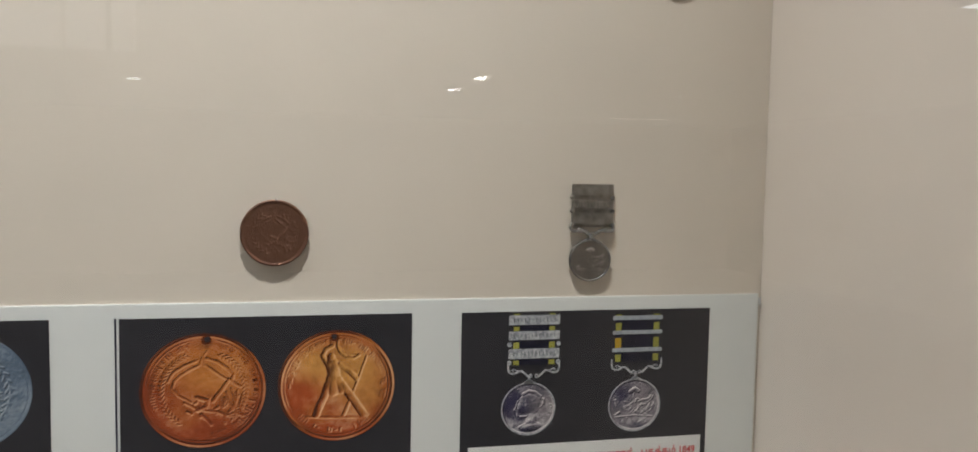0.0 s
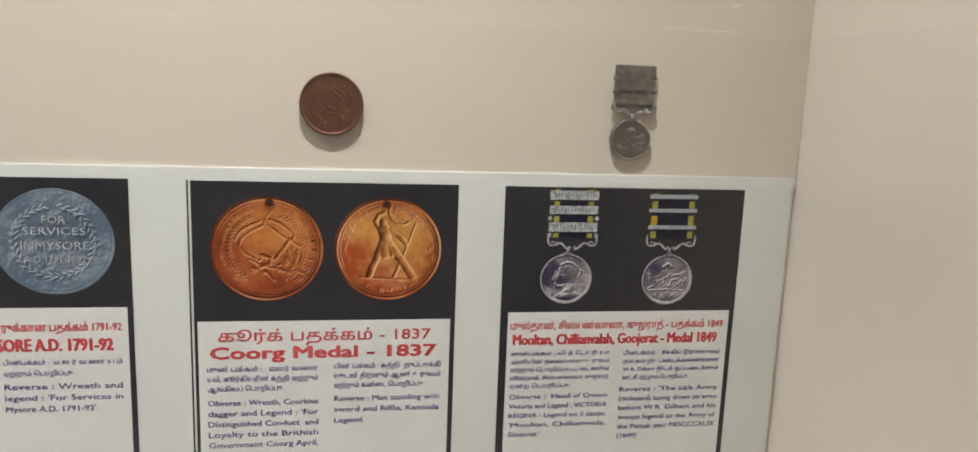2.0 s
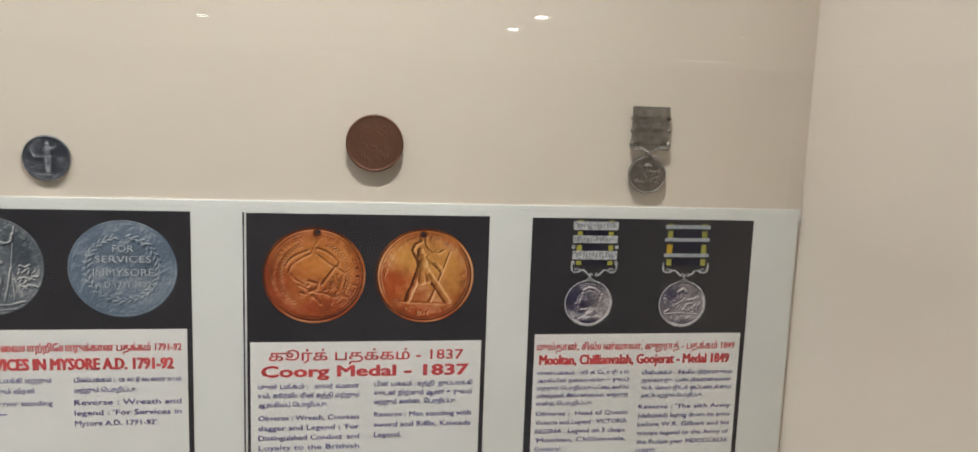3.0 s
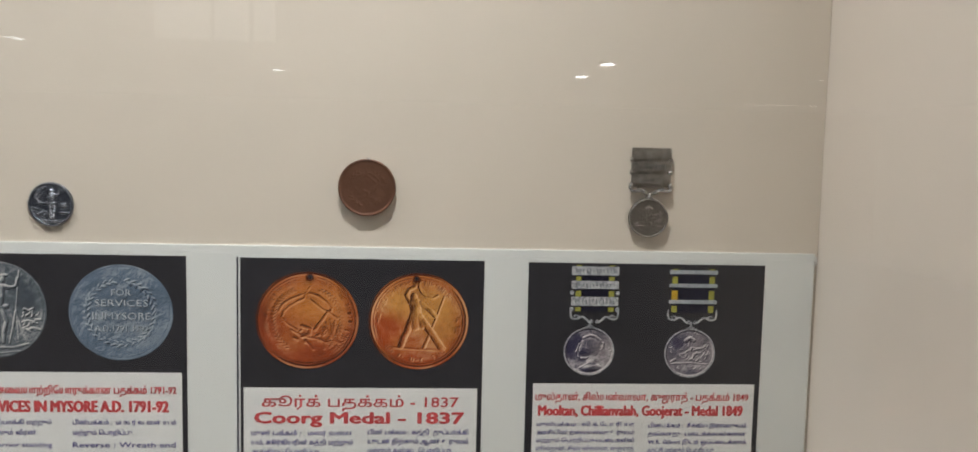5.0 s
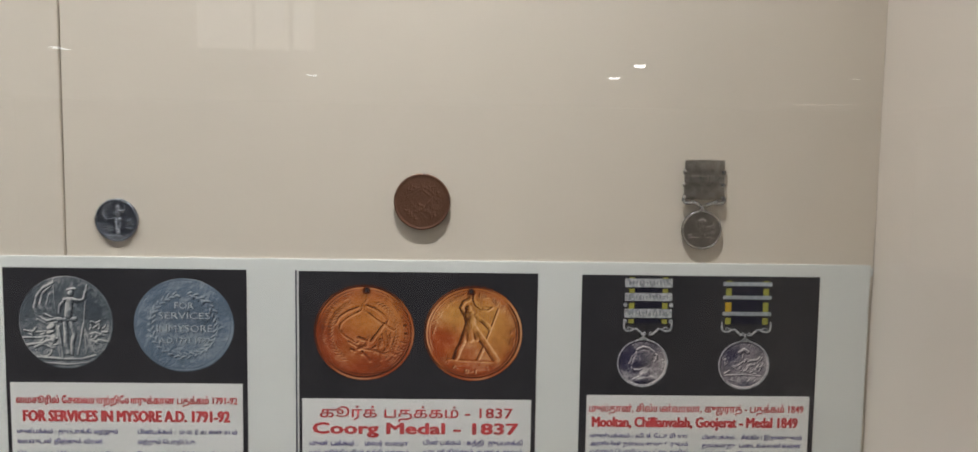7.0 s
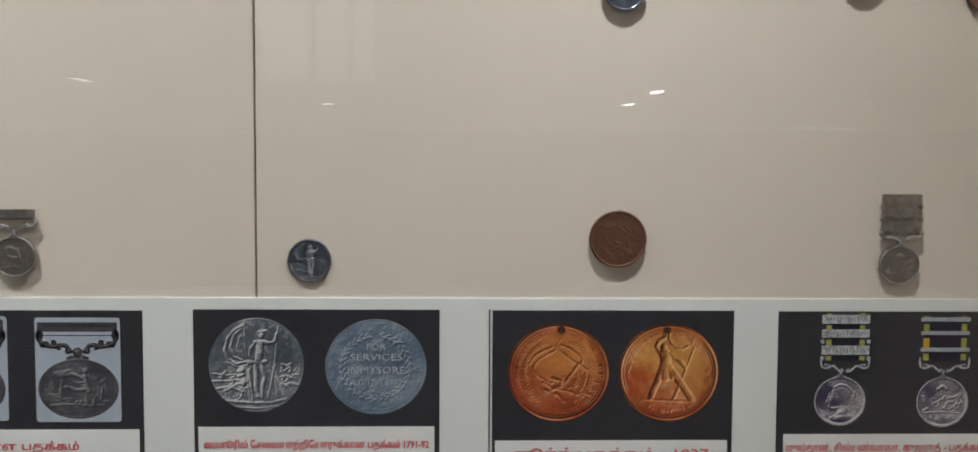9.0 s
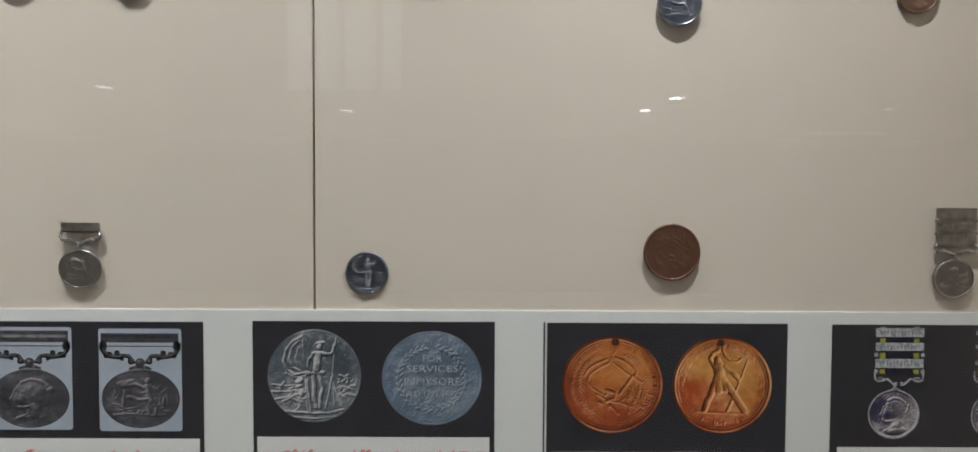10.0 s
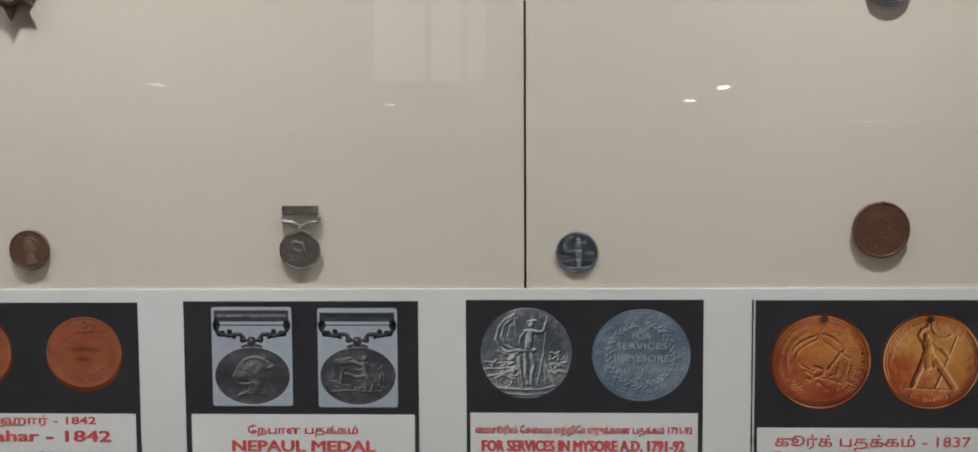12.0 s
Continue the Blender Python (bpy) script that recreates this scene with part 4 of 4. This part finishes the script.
# the card of the oval-printed medal on pale grounds
ne = info_card(-0.642, -0.4325, 1.4900, "black printed card showing two pewter medals on pale grounds", (-0.6368, -0.4362, 1.3885))
for cx, half_w, z1, z0, design, label in ((-0.5810, 0.0360, 1.4850, 1.3960, PROFILE, "pewter medal photograph with a plain profile shape"), (-0.4865, 0.0355, 1.4840, 1.3950, SEATED, "pewter medal photograph with a seated shape")):
    bm = bmesh.new()
    slab(bm, rect(cx - half_w, cx + half_w, z0, z1, 0.0028), layer(0), THIN)
    pale = part("pale_ground", bm, M_PALE, ne, "pale blue printed ground")
    bm = bmesh.new()
    slab(bm, oval(cx, 1.4232, 0.0336, 0.0256, 56), layer(1), THIN)
    part("rim", bm, M_PEWTER_DARK, pale)
    heads = [(0.02, 0.22, 0.42, 0.44, 0.2), (-0.24, 0.02, 0.20, 0.26, 0.2), (0.10, -0.40, 0.18, 0.30, 0), (0.52, 0.30, 0.11, 0.13, 0)] if design is PROFILE else [(0.20, 0.62, 0.08, 0.11, 0), (-0.42, 0.50, 0.22, 0.14, 0), (-0.30, 0.58, 0.16, 0.08, 0.5)]
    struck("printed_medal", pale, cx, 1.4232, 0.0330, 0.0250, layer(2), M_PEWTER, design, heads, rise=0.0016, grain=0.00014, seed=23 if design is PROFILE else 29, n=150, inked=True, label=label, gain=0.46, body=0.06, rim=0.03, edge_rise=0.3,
           spots=((0.1, 0.6, 0.4, 0.4), (0.1, -0.6, 0.3, 0.3), (-0.6, 0, 0.5, -0.3)) if design is PROFILE else ((0.0, 0.2, 0.5, 0.3), (0.4, 0.0, 0.3, 0.2)))
    bm = bmesh.new()
    slab(bm, rect(cx - 0.0335, cx + 0.0330, 1.4720, 1.4800 if design is SEATED else 1.4820), layer(1), THIN)
    part("clasp", bm, M_PEWTER_BAR, pale)
    bm = bmesh.new()
    slab(bm, rect(cx - 0.0310, cx + 0.0310, 1.4760, 1.4785), layer(2), THIN)
    part("clasp_band", bm, M_PEWTER_LIGHT if design is PROFILE else M_PEWTER_DARK, pale)
    shapes(pale, "bar", M_PEWTER_DARK, 1, [([(cx - 0.030, 1.4688), (cx + 0.030, 1.4688)], 0.0013)])
    for s in (-1, 1):
        pts = [(cx + s * x, z) for x, z in ((0.0318, 1.4738), (0.0330, 1.4668), (0.0302, 1.4624), (0.0250, 1.4600), (0.0192, 1.4592), (0.0142, 1.4606), (0.0098, 1.4602), (0.0072, 1.4566), (0.0040, 1.4542))]
        shapes(pale, "scroll", M_PEWTER_DARK, 2, [(pts, 0.0038)], [(cx + s * 0.0316, 1.4690, 0.0034, 0.0048, 0), (cx + s * 0.0275, 1.4612, 0.0040, 0.0026, -s * 0.4), (cx + s * 0.0198, 1.4630, 0.0025, 0.0023, 0), (cx + s * 0.0078, 1.4556, 0.0029, 0.0027, 0), (cx + s * 0.0160, 1.4580, 0.0024, 0.0016, s * 0.5)])
        shapes(pale, "scroll_glint", M_PEWTER_LIGHT, 3, [([(x - s * 0.0003, z + 0.0006) for x, z in pts[1:]], 0.0007)], [(cx + s * 0.0078, 1.4560, 0.0010, 0.0009, 0)])
    shapes(pale, "claw", M_PEWTER_BAR, 3, [([(cx - 0.0095, 1.4492), (cx - 0.004, 1.4508), (cx + 0.004, 1.4508), (cx + 0.0095, 1.4492)], 0.0030)], [(cx, 1.4548, 0.0042, 0.0038, 0)])
    shapes(pale, "claw_glint", M_PEWTER_LIGHT, 5, (), [(cx - 0.0006, 1.4560, 0.0017, 0.0014, 0), (cx - 0.0040, 1.4510, 0.0012, 0.0008, 0), (cx + 0.0036, 1.4510, 0.0012, 0.0008, 0)])
lettering("நேபாள பதக்கம்", -0.586, -0.487, 1.3712, 0.0062, M_RED, ne, L, 0.035)
lettering("NEPAUL MEDAL", -0.600, -0.472, 1.3550, 0.0098, M_RED, ne, L, 0.08)
for x0, x1, s in ((-0.628, -0.544, "முன்பக்கம் :  அ ர சி யி ன்"), (-0.531, -0.444, "பின்பக்கம் :  சமாதி  மரம்")):
    lettering(s, x0, x1, 1.3440, 0.0036, M_INK, ne, L, 0.02)

# the card of the terracotta-coloured medal
ka = info_card(-0.8935, -0.6835, 1.4890, "black printed card showing terracotta-coloured medal photographs", (-0.8885, -0.6875, 1.3885))
for cx, words in ((-0.8325, False), (-0.7325, True)):
    bm = bmesh.new()
    slab(bm, oval(cx, 1.4405, 0.0345, 0.0325, 56), layer(0), THIN)
    d = part("printed_medal", bm, M_TERRA_DARK, ka, "terracotta medal photograph with a thick edge")
    if words:
        crown = [([(-0.22, 0.62), (0.0, 0.58), (0.22, 0.62)], 0.08), ([(-0.22, 0.64), (-0.26, 0.78), (-0.10, 0.84), (0.0, 0.66), (0.10, 0.84), (0.26, 0.78), (0.22, 0.64)], 0.05)]
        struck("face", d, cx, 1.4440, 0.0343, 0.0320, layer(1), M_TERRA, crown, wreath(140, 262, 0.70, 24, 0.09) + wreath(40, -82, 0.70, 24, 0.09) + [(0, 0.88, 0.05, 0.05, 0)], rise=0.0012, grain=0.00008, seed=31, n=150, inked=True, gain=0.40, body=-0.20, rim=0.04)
        lettering("CANDAHAR", cx - 0.0165, cx + 0.0165, 1.4455, 0.0040, M_TERRA_DARK, d, layer(5), 0.01, "struck_word")
        lettering("1842", cx - 0.0075, cx + 0.0075, 1.4365, 0.0036, M_TERRA_DARK, d, layer(5), 0.01, "struck_word")
    else:
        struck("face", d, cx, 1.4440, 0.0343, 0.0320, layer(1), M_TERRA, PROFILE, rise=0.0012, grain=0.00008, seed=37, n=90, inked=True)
lettering("காந்தஹார் - 1842", -0.858, -0.724, 1.3790, 0.0068, M_RED, ka, L, 0.035)
lettering("Candahar - 1842", -0.866, -0.711, 1.3632, 0.0098, M_RED, ka, L, 0.08)
lettering("பின்பக்கம் : மலர்வளையம்", -0.778, -0.700, 1.3500, 0.0036, M_INK, ka, L, 0.012)


# ---------------------------------------------------------------- the medals on the panel
def medal_disc(t, cx, cz, r, gap, thick, mat, rim_mat, design, squash=1.0, low=0.0, heads=(), rise=0.0008):
    """A struck disc held off the panel by a pin: field, raised rim, relief and worn lettering."""
    back = Y_PANEL - gap
    face = back - thick
    w = r * 0.09
    bm = bmesh.new()
    lathe(bm, cx, cz, [(0, face + 0.0005), (r - w, face + 0.0005), (r - w * 0.8, face + 0.0001), (r - 0.0004, back - 0.0004), (r - 0.0008, back), (0, back)], 64, squash)
    d = part("disc", bm, mat, t)
    bm = bmesh.new()
    lathe(bm, cx, cz, [(r - w, face + 0.0006), (r - w * 0.85, face), (r - w * 0.3, face - 0.0001), (r, face + 0.0005), (r, back - 0.0006), (r - 0.0006, back - 0.0001)], 64, squash)
    part("rim", bm, rim_mat, t, smooth=True)
    seed = int(abs(cx) * 1000)
    struck("relief", d, cx, cz, r * 0.93, r * 0.93 * squash, face + 0.0004, WORN_GLINTS[mat.name], [([(p, q + low) for p, q in pts], ww) for pts, ww in design] + legend(165, 15, 0.84, 26, rng, 0.10), heads, rise=rise, grain=0.00009, rim=0.03, seed=seed, n=84, rough_field=0.00016)
    bm = bmesh.new()
    tube(bm, [(cx, back - 0.0002, cz), (cx, Y_PANEL + 0.002, cz)], 0.0012)
    part("pin", bm, M_PIN, t)
    return d


def round_medal(name, cx, cz, r, gap, thick, mat, rim_mat, design, label, heads=(), rise=0.0008):
    t = thing(name, (cx, Y_PANEL, cz), label, "medal", "medals on the panel")
    medal_disc(t, cx, cz, r, gap, thick, mat, rim_mat, design, heads=heads, rise=rise)
    return t


HEAD = [(0.04, 0.18, 0.38, 0.44, 0.3), (-0.24, 0.04, 0.16, 0.22, 0.4), (0.10, -0.42, 0.22, 0.32, 0), (0.10, -0.66, 0.42, 0.16, 0.1)]
t = round_medal("medal", -0.0308, 1.5518, 0.0243, 0.0018, 0.0038, M_BRONZE, M_BRONZE, DAGGERS, "round reddish-brown bronze medal pinned to cream panel", wreath(118, 250, 0.66, 20) + wreath(62, -60, 0.66, 20), 0.00045)
bm = bmesh.new()
tube(bm, [(-0.0300, 0.5880, 1.5758), (-0.0295, 0.5838, 1.5768), (-0.0290, 0.5838, 1.5752)], 0.0009)
part("clip", bm, M_PIN, t, "small bright wire clip")
t = round_medal("medal", -0.2922, 1.5325, 0.0184, 0.0003, 0.0024, M_STEEL, M_STEEL_BRIGHT, [(p, w * 1.5) for p, w in STANDING + GROUND + FLAG], "round dark blue-grey silver medal on cream panel", [(0.05, 0.66, 0.10, 0.11, 0), (0.02, 0.28, 0.17, 0.24, 0)])
bm = bmesh.new()
tube(bm, [(-0.3108, 0.5895, 1.5335), (-0.3102, 0.5868, 1.5345), (-0.3088, 0.5868, 1.5350)], 0.0009)
part("clip", bm, M_PIN, t, "small bright wire clip")
round_medal("medal", -0.7790, 1.5365, 0.0178, 0.0018, 0.0036, M_BROWN, M_BROWN, PROFILE, "small round brown copper medal on cream panel", HEAD, 0.0004)
round_medal("medal", -0.0278, 1.7617, 0.0185, 0.0032, 0.0040, M_STEEL, M_STEEL_BRIGHT, SEATED, "round blue-grey silver medal standing off the panel")
UPPER = "round %s medal high on the cream panel"
round_medal("medal", 0.1740, 1.7726, 0.0174, 0.0020, 0.0036, M_BROWN, M_BROWN, PROFILE, UPPER % "dark brown copper", HEAD, 0.0004)
round_medal("medal", 0.2790, 1.7636, 0.0174, 0.0020, 0.0036, M_BROWN, M_BROWN, PROFILE, UPPER % "brown copper", HEAD, 0.0004)
for mx, mz in ((-0.5880, 1.7830), (-0.4900, 1.7810), (-0.3230, 1.7910), (-0.2360, 1.7900)):
    round_medal("medal", mx, mz, 0.0170, 0.0020, 0.0036, M_SILVER, M_SILVER_BRIGHT, PROFILE, UPPER % "tarnished silver", HEAD, 0.0005)


def clasp_medal(cx, cz, r, squash, gap, design, bars, half, foot, label):
    """A silver medal under a scrolled bar and its clasps."""
    t = thing("clasp_medal", (cx, Y_PANEL, cz), label, "medal", "medals on the panel")
    face = Y_PANEL - gap - 0.0036
    medal_disc(t, cx, cz, r, gap, 0.0036, M_SILVER, M_SILVER_BRIGHT, design, squash, low=-0.02, rise=0.00042)
    mid = cx + 0.0010
    for i, (z0, z1, y) in enumerate(bars):
        bm = bmesh.new()
        box(bm, mid - half, mid + half, face + y, face + y + 0.0022, z0, z1, 0.0005)
        c = part("clasp", bm, M_SILVER, t)
        if len(bars) > 1:
            worn = [([(mid - half * 0.7 + j * half * 1.4 / 9, z0 + 0.0018), (mid - half * 0.7 + j * half * 1.4 / 9, z1 - 0.0018)], 0.0006 if j % 3 else 0.0012) for j in range(10)]
            shapes(c, "legend", M_SILVER_BRIGHT if i == 1 else M_SILVER, 0, worn, y=face + y - 0.0003, depth=0.0005)
        else:
            bm = bmesh.new()
            box(bm, mid - half * 0.97, mid + half * 0.97, face + y - 0.0004, face + y + 0.0002, z0 + 0.0006, z0 + 0.0014)
            part("groove_line", bm, M_SILVER_BRIGHT, c)
    if len(bars) > 1:
        bm = bmesh.new()
        box(bm, mid - half * 0.94, mid + half * 0.94, face + 0.0014, face + 0.0030, foot + 0.001, bars[0][1] - 0.001)
        part("ribbon_plate", bm, M_SILVER, t, "dull grey plate behind the clasps")
        for s in (-1, 1):
            for z in (bars[0][0] - 0.001, bars[1][0] - 0.001, bars[2][0] - 0.0005):
                bm = bmesh.new()
                bmesh.ops.create_uvsphere(bm, u_segments=10, v_segments=8, radius=0.0021)
                for v in bm.verts:
                    v.co = Vector((mid + s * half * 0.97 + v.co.x, face + 0.0012 + v.co.y * 0.7, z + v.co.z))
                part("rosette", bm, M_SILVER_BRIGHT if s > 0 else M_SILVER, t, smooth=True)
    top = cz + r * squash
    for s in (-1, 1):
        pts = [(mid + s * half * 0.97, face + 0.001, foot + 0.0045), (mid + s * half * 1.05, face + 0.001, foot + 0.0004), (mid + s * half * 0.96, face + 0.0005, foot - 0.0020), (mid + s * half * 0.72, face + 0.0005, foot - 0.0022),
               (mid + s * half * 0.48, face + 0.0005, foot - 0.0016), (mid + s * half * 0.30, face + 0.0005, foot - 0.0030), (cx + s * half * 0.14, face + 0.0005, foot - 0.0046)]
        bm = bmesh.new()
        tube(bm, pts, 0.0016)
        part("scroll", bm, M_SILVER_BRIGHT, t, smooth=True)
        bm = bmesh.new()
        bmesh.ops.create_uvsphere(bm, u_segments=10, v_segments=8, radius=0.0015)
        for v in bm.verts:
            v.co += Vector((mid + s * half * 0.62, face + 0.0006, foot - 0.0006))
        part("scroll_bead", bm, M_SILVER_BRIGHT, t, smooth=True)
    bm = bmesh.new()
    tube(bm, [(cx, face + 0.001, foot - 0.0038), (cx, face + 0.001, top + 0.0006), (cx, face + 0.0012, top - 0.0010)], 0.0019)
    part("claw", bm, M_SILVER_BRIGHT, t, smooth=True)
    bm = bmesh.new()
    box(bm, cx - 0.0032, cx + 0.0032, face - 0.0001, face + 0.0028, top - 0.0008, top + 0.0010, 0.0005)
    part("collar", bm, M_SILVER_BRIGHT, t)


clasp_medal(0.2118, 1.5305, 0.0174, 0.97, 0.0018, CROWD, ((1.5815, 1.5910, 0.0), (1.5705, 1.5790, 0.0003), (1.5590, 1.5680, 0.0)), 0.0173, 1.5560, "tarnished silver medal with three clasps on cream panel")
clasp_medal(-0.5363, 1.5355, 0.0181, 0.93, 0.0018, SEATED, ((1.5665, 1.5748, 0.0),), 0.0163, 1.5625, "tarnished silver medal with one plain clasp bar on cream panel")


def star_medal(cx, cz, r):
    """A dark many-pointed star with a raised middle."""
    t = thing("star_medal", (cx, Y_PANEL, cz), "dark bronze pointed star medal on cream panel", "medal", "medals on the panel")
    face = Y_PANEL - 0.011
    bm = bmesh.new()
    mid = bm.verts.new((cx, face - 0.0012, cz))
    rim, back = [], []
    for i in range(12):
        a = radians(-90 + 30 * i)
        q = r if i % 2 == 0 else r * 0.55
        rim.append(bm.verts.new((cx + q * math.cos(a), face + 0.0012, cz + q * math.sin(a))))
        back.append(bm.verts.new((cx + q * math.cos(a), face + 0.0030, cz + q * math.sin(a))))
    for i in range(12):
        j = (i + 1) % 12
        bm.faces.new((mid, rim[i], rim[j]))
        bm.faces.new((rim[i], back[i], back[j], rim[j]))
    bm.faces.new(back)
    bmesh.ops.recalc_face_normals(bm, faces=bm.faces)
    part("star", bm, M_STAR, t)
    bm = bmesh.new()
    lathe(bm, cx, cz, [(0, face - 0.0016), (r * 0.34, face - 0.0016), (r * 0.40, face - 0.0022), (r * 0.46, face - 0.0012), (r * 0.46, face + 0.001)], 32)
    part("centre", bm, M_STAR, t, smooth=True)
    bm = bmesh.new()
    tube(bm, [(cx, face + 0.002, cz), (cx, Y_PANEL + 0.002, cz)], 0.0012)
    part("pin", bm, M_PIN, t)


star_medal(-0.7850, 1.7610, 0.0240)

# ---------------------------------------------------------------- small wear on the panel
bm = bmesh.new()
slab(bm, [(0.3628, 1.4975), (0.3650, 1.4985), (0.3648, 1.4930), (0.3637, 1.4905)], Y_BOARD - 0.0012, 0.0011)
tagged(part("paper_chip", bm, M_PAPER), "small white torn paper chip at the board's end", "paper")
for x, z, w in ((0.060, 1.7505, 0.007), (0.1545, 1.7480, 0.008), (-0.385, 1.5260, 0.004)):
    bm = bmesh.new()
    stroke(bm, [(x - w / 2, z + 0.0012), (x - w * 0.1, z), (x + w / 2, z + 0.0022)], 0.0010, Y_PANEL - 0.0002, 0.0003)
    tagged(part("scuff_mark", bm, M_SIDE), "small pale scuff mark on the cream panel", "mark")
